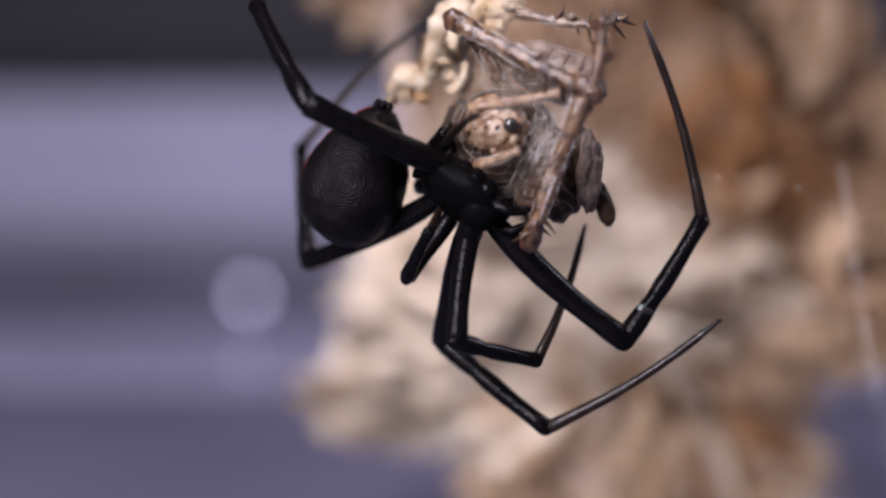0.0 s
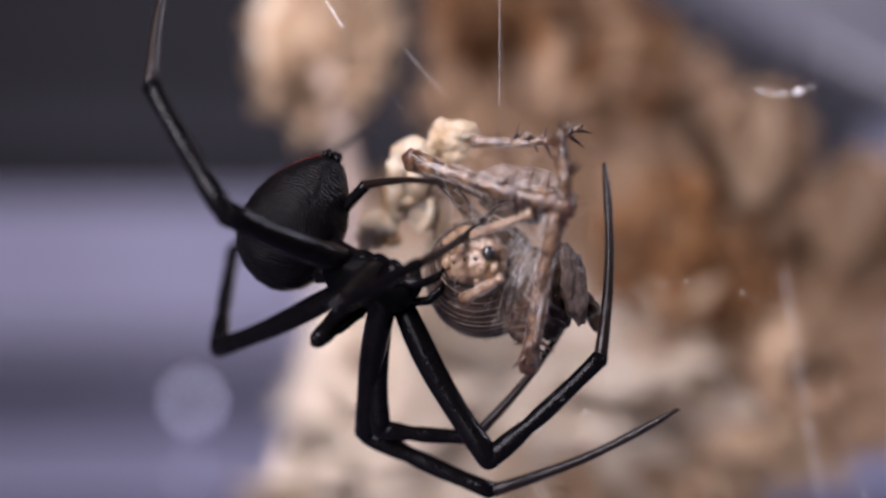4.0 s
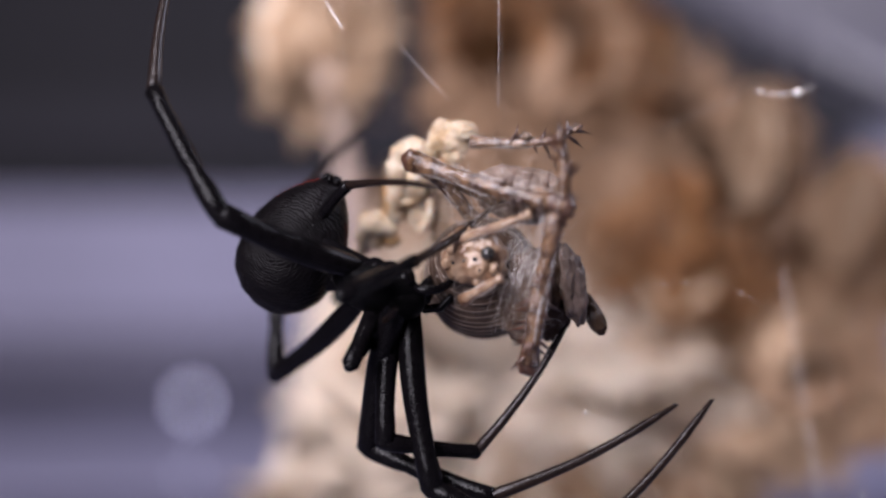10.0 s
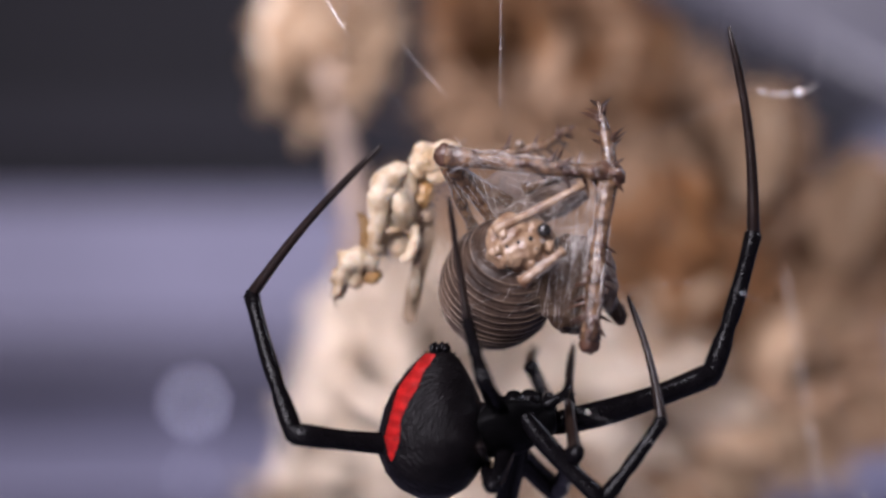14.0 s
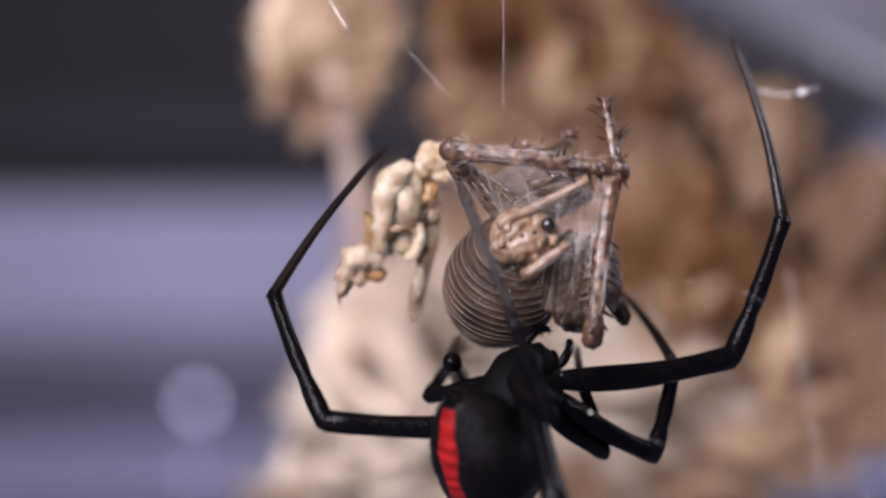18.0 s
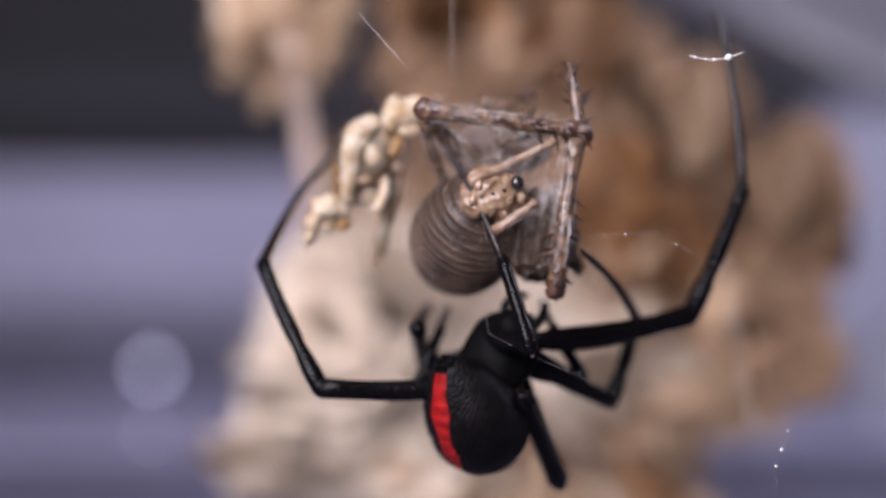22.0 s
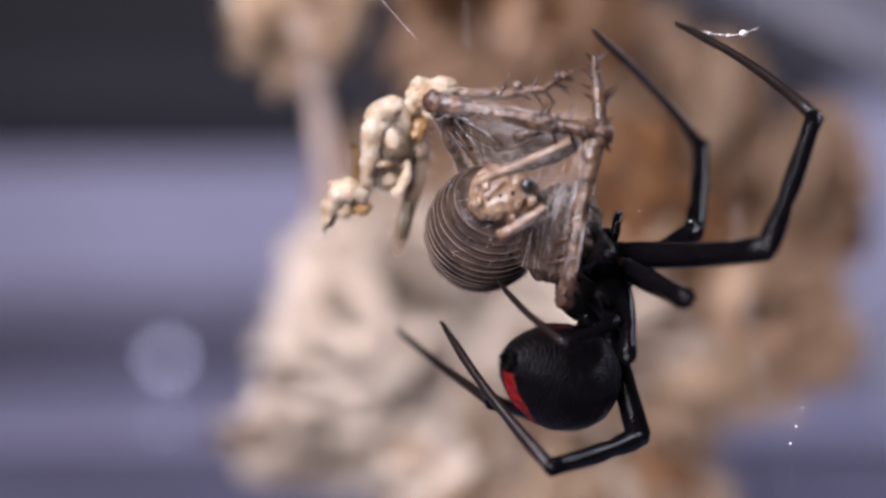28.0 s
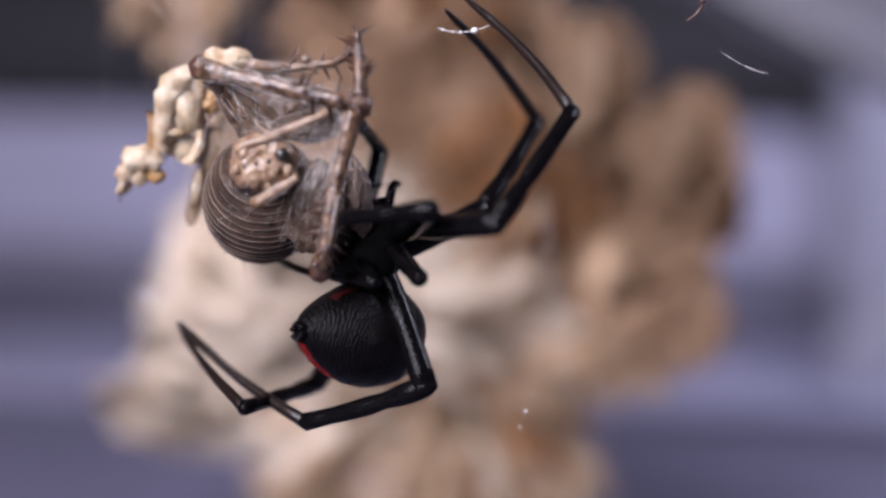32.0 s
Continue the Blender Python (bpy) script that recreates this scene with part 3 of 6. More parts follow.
# banded abdomen: a turned shape with raised rings
a0, a1 = P(922, 412, 3.0), P(866, 594, -4.8)
axis_ = (a1 - a0).normalized()
prof = [(0.0, 1.2), (0.06, 2.0), (0.14, 2.7), (0.24, 3.25), (0.36, 3.65), (0.48, 3.8), (0.6, 3.7), (0.72, 3.3), (0.84, 2.5), (0.93, 1.5), (1.0, 0.5)]


def prey_radius(f):
    for (fa, ra), (fb, rb) in zip(prof, prof[1:]):
        if f <= fb:
            return ra + (rb - ra) * (f - fa) / (fb - fa)
    return prof[-1][1]


steps_ = 96
body_pts = [a0.lerp(a1, i / steps_) for i in range(steps_ + 1)]
body_r = [prey_radius(i / steps_) - 0.10 * (0.5 + 0.5 * math.cos(2 * math.pi * i / 5)) for i in range(steps_ + 1)]
prey_abdomen = part("abdomen", tube(bmesh.new(), body_pts, body_r, 48), PREY_BAND, bundle, "brown abdomen ringed with pale lines")
for i in range(10, 90, 5):
    f = (i + 2.5) / steps_
    c = a0.lerp(a1, f)
    s, u = ring_frames([a0, a1])[0]
    r = prey_radius(f) - 0.01
    bm = bmesh.new()
    loop = [[bm.verts.new(c + (r + 0.034 * math.cos(b) + 0.05 * noise.noise(Vector((k * 0.3, i, 0)))) * (math.cos(a) * s + math.sin(a) * u) + axis_ * (0.034 * math.sin(b) + 0.16 * noise.noise(Vector((k * 0.15, i * 0.7, 3))))) for b in (2 * math.pi * q / 6 for q in range(6))] for k, a in ((k, 2 * math.pi * k / 48) for k in range(48))]
    for k in range(48):
        for q in range(6):
            bm.faces.new((loop[k][q], loop[k][(q + 1) % 6], loop[(k + 1) % 48][(q + 1) % 6], loop[(k + 1) % 48][q]))
    part("ring", bm, PREY_LINE, prey_abdomen, "raised pale ring")

bm = bmesh.new()
bristles(bm, body_pts[6:-2], body_r[6:-2], 900, 0.42, brng, 0.012, 0.5)
tagged(part("hair", bm, HAIR, prey_abdomen, "short dark hairs"), kind="stuff")
head = part("head", lump(bmesh.new(), P(928, 424, 3.3), (2.1, 1.6, 1.9), 0.20, 0.6, 3, 5), PREY_FACE, bundle, "pale speckled face")
for x_, y_, r_ in ((968, 398, 0.46), (945, 412, 0.16), (925, 418, 0.14), (955, 430, 0.15), (905, 425, 0.13), (935, 440, 0.12)):
    part("eye", lump(bmesh.new(), P(x_, y_, 4.75), (r_, r_, r_), 0, 1, 0, 2), EYE, head, "small dark eye")
for x_, y_ in ((900, 405), (912, 448), (948, 455), (978, 425), (890, 430)):
    part("tooth", lump(bmesh.new(), P(x_, y_, 4.5), (0.3, 0.35, 0.42), 0.3, 0.6, x_, 2), PREY_FACE, head)
prey_limb(P(805, 270, 3.2), P(1068, 302, 4.0), 0.60, 0.50, 16)
prey_limb(P(1066, 302, 3.8), P(1094, 312, 3.6), 0.60, 0.55, 6)
prey_limb(P(1078, 318, 3.8), P(1045, 585, 4.2), 0.58, 0.62, 18)
prey_limb(P(1085, 315, 3.5), P(1066, 180, 2.8), 0.50, 0.30, 12, knob=False)
prey_limb(P(884, 398, 4.4), P(1036, 322, 4.2), 0.34, 0.28, 0, name="palp", material=PREY_FACE)
prey_limb(P(928, 486, 5.0), P(1000, 432, 5.2), 0.36, 0.30, 0, name="palp", material=PREY_FACE)
crust("wrapped_mass", P(1008, 490, 2.2), (1.7, 1.2, 3.0), 0.35, 61, PREY_DARK, bundle, "grey-brown silk-wrapped folded leg")
crust("wrapped_mass", P(1078, 470, 0.2), (0.8, 0.9, 2.7), 0.5, 62, PREY_WRAP, bundle, "pinkish-grey silk draped over a folded leg", Euler((0, radians(-8), 0)).to_matrix().to_4x4(), 1.1)
prey_limb(P(810, 285, 2.0), P(885, 385, 0.0), 0.55, 0.40, 0, (0, 0, 0.2))
prey_limb(P(812, 283, 1.6), P(915, 350, -0.5), 0.45, 0.40, 0)
prey_limb(P(808, 290, 1.0), P(850, 395, -1.6), 0.45, 0.35, 0)
prey_limb(P(835, 268, -3.0), P(990, 250, -3.8), 0.40, 0.30, 8)
prey_limb(P(985, 252, -3.8), P(1032, 222, -4.2), 0.26, 0.16, 5, knob=False)
crust("wrapped_mass", P(1100, 540, -1.6), (0.6, 0.6, 1.5), 0.4, 63, PREY_DARK, bundle, "dark tip of a folded leg", Euler((0, radians(-30), 0)).to_matrix().to_4x4())
prey_limb(P(940, 330, 1.0), P(1050, 300, 1.5), 0.35, 0.30, 3)
crust("wrapped_mass", P(1020, 500, -0.6), (1.7, 2.0, 3.2), 0.4, 65, PREY_DARK, bundle, "grey-brown silk-wrapped mass of folded legs", None, 0.9)
wrap_bm = bmesh.new()
lump(wrap_bm, P(950, 340, -1.6), (3.5, 1.6, 1.8), 0.18, 0.6, 8, 4)
part("wrapped_mass", wrap_bm, PREY_WRAP, bundle, "pale dried back covered in silk")
part("speck", lump(bmesh.new(), P(938, 247, -3.4), (0.32, 0.32, 0.28), 0.2, 0.6, 2, 3), PREY_LINE, bundle, "white silk speck")

for x_, y_, v_, r_ in ((802, 269, 3.2, 0.68), (1092, 308, 3.7, 0.62), (1044, 590, 4.2, 0.66), (1072, 300, 3.9, 0.6)):
    part("joint", lump(bmesh.new(), P(x_, y_, v_), (r_, r_ * 0.9, r_ * 1.1), 0.2, 0.6, x_, 3), PREY_SPINE, bundle, "dark red-brown joint")
threads = bmesh.new()
for _ in range(70):
    f_ = brng.random()
    a_ = P(830 + 230 * f_, 272 + 30 * f_, 3.8) + Vector((0, brng.uniform(-0.2, 0.5), brng.uniform(-0.5, 0.6)))
    b_ = a_ + Vector((brng.uniform(-1.6, 1.6), brng.uniform(-0.5, 0.3), brng.uniform(-1.0, 0.7)))
    tube(threads, line(a_, b_, 3, (0, -0.1, 0.1)), [0.016] * 3, 3)
for _ in range(200):
    a_, b_ = (Vector((brng.uniform(-3.5, 6.2), brng.uniform(-5.2, 1.5), brng.uniform(-4.5, 6.0))) for _i in range(2))
    b_ = a_.lerp(b_, brng.uniform(0.3, 0.9))
    tube(threads, line(a_, b_, 4, (0, brng.uniform(-0.4, 0.4), brng.uniform(-0.5, 0.3))), [0.007] * 4, 3)
for _ in range(60):
    x_ = brng.uniform(0, 1)
    a_ = P(985 + 95 * x_, brng.uniform(320, 420), 2.8 + 1.4 * x_)
    b_ = P(965 + 80 * x_ + brng.uniform(-25, 25), brng.uniform(430, 575), 3.6 + 0.6 * x_)
    tube(threads, line(a_, b_, 4, (brng.uniform(-0.3, 0.3), brng.uniform(-0.3, 0.5), 0)), [brng.uniform(0.004, 0.009)] * 4, 3)
tagged(part("silk", threads, SILK, bundle, "fine crossing silk threads"), kind="stuff")


def gauze(a, b, c, d, sag, seed):
    """A thin sheet of silk stretched between four places."""
    bm = bmesh.new()
    n = 12
    rows = []
    for i in range(n):
        u = i / (n - 1)
        row = []
        for j in range(n):
            v = j / (n - 1)
            p = a.lerp(b, u).lerp(d.lerp(c, u), v)
            p = p + Vector((0, 1, 0)) * sag * math.sin(math.pi * u) * math.sin(math.pi * v) + Vector((noise.noise(p * 0.9 + Vector((seed, 0, 0))), noise.noise(p * 0.8 + Vector((0, seed, 0))), noise.noise(p * 0.9 + Vector((0, 0, seed))))) * 0.35
            row.append(bm.verts.new(p))
        rows.append(row)
    for p, q in zip(rows, rows[1:]):
        for j in range(n - 1):
            bm.faces.new((p[j], p[j + 1], q[j + 1], q[j]))
    bmesh.ops.solidify(bm, geom=bm.faces[:], thickness=0.01)
    return part("silk_sheet", bm, SILK_SHEET, bundle, "thin gauze of silk round the prey")


gauze(P(850, 300, 2.6), P(1060, 310, 3.4), P(1045, 560, 3.6), P(960, 540, 3.0), 0.4, 1)
gauze(P(800, 290, 2.4), P(980, 300, 1.0), P(930, 380, 1.6), P(840, 400, 0.2), 0.5, 3)
gauze(P(840, 250, -1.0), P(1040, 240, -1.5), P(1060, 320, 2.8), P(860, 300, 2.4), 0.5, 4)

# ---- dry husk beside the prey ----
husk = empty("insect_husk")
tagged(husk, "crumpled cream and amber insect husk caught in the web", "husk")
hr = random.Random(5)


def flake(name, rim, v, thick, material, parent, label="", curl=0.5, seed=0):
    """A dry flake with thickness: a rim of places across and down, filled, curled a little towards the viewer."""
    bm = bmesh.new()
    n = len(rim)
    mid = (sum(p[0] for p in rim) / n, sum(p[1] for p in rim) / n)
    rings = []
    for f_ in (1.0, 0.72, 0.4):
        ring = []
        for i, (x, y) in enumerate(rim):
            q = P(mid[0] + (x - mid[0]) * f_, mid[1] + (y - mid[1]) * f_, v + curl * (1 - f_ * f_))
            ring.append(bm.verts.new(q + Vector((0, 0.35 * noise.noise(Vector((i * 0.7, f_ * 3, seed))), 0))))
        rings.append(ring)
    for p, q in zip(rings, rings[1:]):
        for i in range(n):
            bm.faces.new((p[i], p[(i + 1) % n], q[(i + 1) % n], q[i]))
    bm.faces.new(rings[-1])
    bmesh.ops.solidify(bm, geom=bm.faces[:], thickness=thick)
    return part(name, bm, material, parent, label)


def rough_tube(name, pts, radii, seed, material, parent, label="", flat=1.0, amount=0.2):
    """A tube with a crumbled, uneven skin."""
    fine = [Vector(pts[i]).lerp(Vector(pts[i + 1]), k / 4) for i in range(len(pts) - 1) for k in range(4)] + [Vector(pts[-1])]
    wide = [radii[i] + (radii[i + 1] - radii[i]) * k / 4 for i in range(len(pts) - 1) for k in range(4)] + [radii[-1]]
    bm = tube(bmesh.new(), fine, wide, 14, flat)
    for v in bm.verts:
        w = v.co * 1.3 + Vector((seed, 0, 0))
        v.co += Vector((noise.noise(w), noise.noise(w + Vector((7, 0, 0))), noise.noise(w + Vector((0, 7, 0))))) * amount + Vector((noise.noise(w * 2.6), noise.noise(w * 2.6 + Vector((7, 0, 0))), noise.noise(w * 2.6 + Vector((0, 7, 0))))) * amount * 0.6
    return part(name, bm, material, parent, label)


crown = crust("crown", P(778, 278, -4.1), (1.45, 1.1, 1.25), 0.4, 3, HUSK, husk, "chunky cream crust")
crust("crumb", P(806, 258, -4.0), (1.0, 0.8, 0.7), 0.35, 9, HUSK, crown)
crust("crumb", P(762, 262, -4.0), (0.7, 0.7, 0.75), 0.35, 10, HUSK, crown)
crust("crumb", P(750, 296, -3.9), (0.6, 0.6, 0.8), 0.35, 11, HUSK, crown)
crust("crumb", P(790, 304, -3.9), (0.8, 0.6, 0.6), 0.35, 12, HUSK, crown)
shell = rough_tube("shell", [P(676, 446, -3.8), P(678, 400, -3.7), P(682, 350, -3.6), P(693, 314, -3.6), P(715, 300, -3.6), P(733, 310, -3.7), P(737, 345, -3.8), P(744, 392, -3.9)],
                   [0.48, 0.72, 0.88, 0.92, 0.82, 0.62, 0.46, 0.28], 2.0, HUSK, husk, "arched cream hood of a hollow shell", 1.0, 0.34)
flake("fold", ((682, 330), (694, 316), (714, 304), (736, 316), (750, 350), (748, 386), (730, 404), (704, 400), (686, 372)), -3.5, 0.35, HUSK, shell, "crumpled cream fold", 0.5, 12)
flake("lining", ((690, 330), (705, 318), (722, 320), (732, 338), (735, 365), (730, 395), (712, 408), (694, 398), (686, 365)), -4.3, 0.18, HUSK_AMBER, shell, "thin amber lining", 0.2, 3)
crust("cavity", P(722, 362, -4.0), (0.30, 0.22, 0.50), 0.3, 57, HUSK_AMBER, shell, "amber cavity")
crust("crumb", P(700, 402, -3.7), (0.75, 0.5, 0.30), 0.35, 52, HUSK, shell)
rough_tube("drip", [P(742, 392, -3.9), P(746, 420, -3.8), P(738, 446, -3.8), P(722, 456, -3.8)], [0.30, 0.42, 0.46, 0.2], 5.0, HUSK, husk, "thin pale dribble of dried crust", 0.85)
flake("veil", ((686, 410), (712, 400), (738, 412), (742, 440), (722, 462), (696, 458), (682, 436)), -4.4, 0.06, HUSK, shell, "thin pale skin", 0.3, 8)
crust("amber_piece", P(758, 338, -4.3), (0.85, 0.8, 1.0), 0.25, 31, HUSK_AMBER, husk, "translucent amber piece")
crust("amber_piece", P(768, 372, -4.6), (0.6, 0.6, 0.8), 0.25, 32, HUSK_BROWN, husk, "tan translucent piece")
flake("amber_flake", ((638, 368), (652, 372), (664, 392), (678, 408), (680, 436), (672, 456), (652, 450), (642, 430), (644, 400)), -4.0, 0.35, HUSK_AMBER, husk, "amber pointed flake", 0.3, 1)
foot = rough_tube("foot", [P(672, 470, -4.0), P(650, 460, -3.9), P(628, 462, -3.8), P(612, 486, -3.9), P(602, 514, -4.0), P(595, 540, -4.0)], [0.65, 1.12, 1.18, 0.88, 0.48, 0.06], 9.0, HUSK, husk, "cream lump with a pointed tip", 0.85, 0.32)
crust("crumb", P(664, 486, -3.9), (0.7, 0.5, 0.55), 0.3, 43, HUSK_AMBER, foot)
crust("crumb", P(640, 446, -3.6), (0.75, 0.5, 0.5), 0.4, 46, HUSK, foot, "", None, 0.9)
crust("crumb", P(634, 490, -3.6), (0.6, 0.45, 0.7), 0.4, 47, HUSK, foot, "", None, 0.9)
crust("crumb", P(610, 446, -3.8), (0.35, 0.3, 0.32), 0.3, 44, HUSK, foot)
part("pore", lump(bmesh.new(), P(614, 466, -3.0), (0.13, 0.1, 0.2), 0.2, 0.6, 2, 2), PREY_SPINE, foot, "small dark pore")
flake("tail", ((752, 386), (778, 378), (786, 410), (776, 450), (762, 492), (752, 540), (742, 572), (728, 578), (720, 560), (726, 520), (738, 470), (744, 430)), -4.5, 0.4, HUSK_BROWN, husk, "tan drooping strip", 0.4, 6)
flake("tail_patch", ((738, 470), (752, 462), (756, 500), (748, 530), (736, 540), (732, 505)), -3.9, 0.12, HUSK, husk, "pale patch on the strip", 0.2, 4)
for x_, y_ in ((788, 330), (785, 345), (778, 356), (770, 368), (762, 378), (752, 388), (690, 398), (697, 396)):
    part("speck", lump(bmesh.new(), P(x_ + hr.uniform(-3, 3), y_ + hr.uniform(-3, 3), -3.2), (hr.uniform(0.08, 0.16), 0.08, hr.uniform(0.06, 0.14)), 0.4, 0.5, x_, 2), PREY_SPINE, husk, "dark speck of debris")
bm = bmesh.new()
for _ in range(40):
    a_ = P(hr.uniform(660, 790), hr.uniform(330, 450), -3.3)
    tube(bm, line(a_, a_ + Vector((hr.uniform(-1.1, 1.4), hr.uniform(-0.4, 0.4), hr.uniform(-1.6, 1.2))), 3), [0.007] * 3, 3)
tagged(part("silk", bm, SILK, husk, "fine silk threads"), kind="stuff")


# ---- redback spider ----
spider = empty("black_spider")
tagged(spider, "glossy black widow spider with a red stripe on its abdomen", "spider")
srng = random.Random(3)
bm = bmesh.new()
lump(bm, (0, -0.3, 0.0), (2.5, 2.95, 1.35), 0.08, 0.8, 1, 4)
lump(bm, (0, 1.45, 0.3), (1.4, 1.4, 1.15), 0.06, 0.8, 2, 4)
thorax = part("cephalothorax", bm, THORAX, spider, "glossy black head and thorax")
for x_ in (-1, 1):
    for y_, z_, d_, r_ in ((2.38, 0.82, 0.28, 0.13), (2.20, 0.85, 0.70, 0.12), (2.58, 0.42, 0.30, 0.12), (2.35, 0.42, 0.78, 0.11)):
        part("eye", lump(bmesh.new(), (x_ * d_, y_, z_), (r_, r_, r_), 0, 1, 0, 2), EYE, thorax, "tiny glossy eye")
    bm = bmesh.new()
    tube(bm, [(x_ * 0.45, 2.2, 0.1), (x_ * 0.48, 2.65, -0.4), (x_ * 0.45, 2.75, -1.0), (x_ * 0.25, 2.65, -1.6)], [0.4, 0.46, 0.38, 0.07], 10)
    part("chelicera", bm, CHITIN, thorax, "black fang base")
    bm = bmesh.new()
    pts_ = [(x_ * 0.9, 1.7, -0.3), (x_ * 1.3, 2.7, 0.0), (x_ * 1.2, 3.6, -0.3), (x_ * 0.9, 4.1, -1.0), (x_ * 0.7, 4.3, -1.8)]
    tube(bm, pts_, [0.32, 0.32, 0.3, 0.26, 0.1], 9)
    bristles(bm, pts_, [0.32, 0.32, 0.3, 0.26, 0.1], 50, 0.3, srng)
    part("palp", bm, CHITIN, thorax, "short hairy black feeler")
bm = bmesh.new()
tube(bm, [(0, -2.2, 0.0), (0, -2.9, 0.1), (0, -3.5, 0.2)], [0.9, 0.6, 0.7], 12)
lump(bm, (0, -0.1, -0.75), (1.7, 1.9, 0.7), 0.05, 0.8, 4, 3)
part("sternum", bm, CHITIN, spider)

for hx_, hy_ in ((1.5, 1.5), (1.85, 0.6), (1.85, -0.4), (1.5, -1.4)):
    for x_ in (-1, 1):
        bm = bmesh.new()
        tube(bm, [(x_ * (hx_ - 1.0), hy_ * 0.7, -0.55), (x_ * (hx_ - 0.3), hy_ * 0.9, -0.5), (x_ * (hx_ + 0.4), hy_ * 1.05, -0.42)], [0.62, 0.80, 0.62], 12)
        part("coxa", bm, CHITIN, spider, "thick black hip joint")

# abdomen: front at +y, tail at -y, back at +z
AB = ((4.55, 0.2, -0.1), (4.3, 1.2, 0.0), (3.7, 2.25, 0.1), (2.7, 3.1, 0.15), (1.5, 3.55, 0.15), (0.2, 3.6, 0.1), (-1.2, 3.35, 0.0), (-2.5, 2.8, -0.1), (-3.5, 2.15, -0.25), (-4.3, 1.5, -0.4), (-4.8, 0.95, -0.5), (-5.05, 0.35, -0.55))


def ab_at(f):
    """Axis place, radius and height of the abdomen at f in 0..1 along it."""
    s = f * (len(AB) - 1)
    i = min(int(s), len(AB) - 2)
    a, b, k = AB[i], AB[i + 1], s - i
    k = k * k * (3 - 2 * k) * 0.4 + k * 0.6
    return [a[q] + (b[q] - a[q]) * k for q in range(3)]


def ab_point(f, ang, lift=0.0):
    y, r, h = ab_at(f)
    d = Vector((math.sin(ang), 0, math.cos(ang)))
    wr = 1 + 0.025 * noise.noise(Vector((math.sin(ang) * 2.2, y * 0.6, math.cos(ang) * 2.2)))
    return Vector((0, y, h)) + d * ((r * wr) + lift)


bm = bmesh.new()
nf, na = 44, 48
verts_ = [[bm.verts.new(ab_point(i / (nf - 1), 2 * math.pi * k / na)) for k in range(na)] for i in range(nf)]
for a_, b_ in zip(verts_, verts_[1:]):
    for k in range(na):
        bm.faces.new((a_[k], a_[(k + 1) % na], b_[(k + 1) % na], b_[k]))
bm.faces.new(verts_[0][::-1])
bm.faces.new(verts_[-1])
for _ in range(900):
    f, ang = srng.uniform(0.04, 0.97), srng.uniform(0, 2 * math.pi)
    p, q = ab_point(f, ang), ab_point(f, ang, 0.22)
    q += Vector((0, -0.18, 0))
    s = Vector((0.014, 0, 0)), Vector((0, 0.014, 0.01))
    vv = [bm.verts.new(p + s[0]), bm.verts.new(p - s[0] + s[1]), bm.verts.new(p - s[1]), bm.verts.new(q)]
    for tri in ((0, 1, 3), (1, 2, 3), (2, 0, 3)):
        bm.faces.new([vv[k] for k in tri])
bmesh.ops.scale(bm, vec=(0.94, 0.98, 0.94), verts=bm.verts)
abdomen = part("abdomen", bm, ABDOMEN, spider, "round velvety black abdomen with fine wrinkles")
bm = bmesh.new()
rows_ = []
for i in range(36):
    f = 0.36 + 0.58 * i / 35
    half = (0.20 + 0.035 * math.sin(i * 0.42) + 0.02 * noise.noise(Vector((i * 0.6, 0, 0)))) * min(1, (i + 1) / 7) * min(1, (38 - i) / 4)
    rows_.append([bm.verts.new(ab_point(f, half * (j / 6 * 2 - 1) / max(0.42, ab_at(f)[1] / 3.6), 0.035 - 0.03 * abs(j / 3 - 1) ** 3)) for j in range(7)])
for a_, b_ in zip(rows_, rows_[1:]):
    for j in range(6):
        bm.faces.new((a_[j], a_[j + 1], b_[j + 1], b_[j]))
bmesh.ops.solidify(bm, geom=bm.faces[:], thickness=0.04)
bmesh.ops.scale(bm, vec=(0.94, 0.98, 0.94), verts=bm.verts)
part("dorsal_stripe", bm, STRIPE, abdomen, "bright red dorsal stripe")
bm = bmesh.new()
rows_ = []
for i in range(14):
    f = 0.52 + 0.16 * i / 13
    half = 0.05 + 0.10 * abs(i / 13 * 2 - 1)
    rows_.append([bm.verts.new(ab_point(f, math.pi + half * (j / 4 * 2 - 1), 0.03)) for j in range(5)])
for a_, b_ in zip(rows_, rows_[1:]):
    for j in range(4):
        bm.faces.new((a_[j], a_[j + 1], b_[j + 1], b_[j]))
bmesh.ops.solidify(bm, geom=bm.faces[:], thickness=0.04)
bmesh.ops.scale(bm, vec=(0.94, 0.98, 0.94), verts=bm.verts)
part("belly_mark", bm, BELLY_SHADED, abdomen, "red mark on the belly, darkened for shade")
for k in range(6):
    a_ = 2 * math.pi * k / 6
    c_ = Vector((0.42 * math.cos(a_), -4.75, -0.5 + 0.42 * math.sin(a_)))
    bm = bmesh.new()
    tube(bm, [c_, c_ + Vector((0.06 * math.cos(a_), -0.35, 0.06 * math.sin(a_))), c_ + Vector((0.0, -0.62, 0))], [0.24, 0.22, 0.10], 8)
    part("spinneret", bm, CHITIN, abdomen, "short black spinneret")

# legs: three stiff pieces each
LEGS = {"L1": (12.4, 8.9, 13, 0.80), "L2": (8, 6, 8.5, 0.60), "L3": (6, 4.6, 7.5, 0.54), "L4": (9.8, 8.9, 12, 0.80),
        "R1": (11.8, 9.3, 13, 0.78), "R2": (9, 6, 10.2, 0.68), "R3": (6, 4.6, 6, 0.56), "R4": (12.8, 9.6, 13, 0.70)}
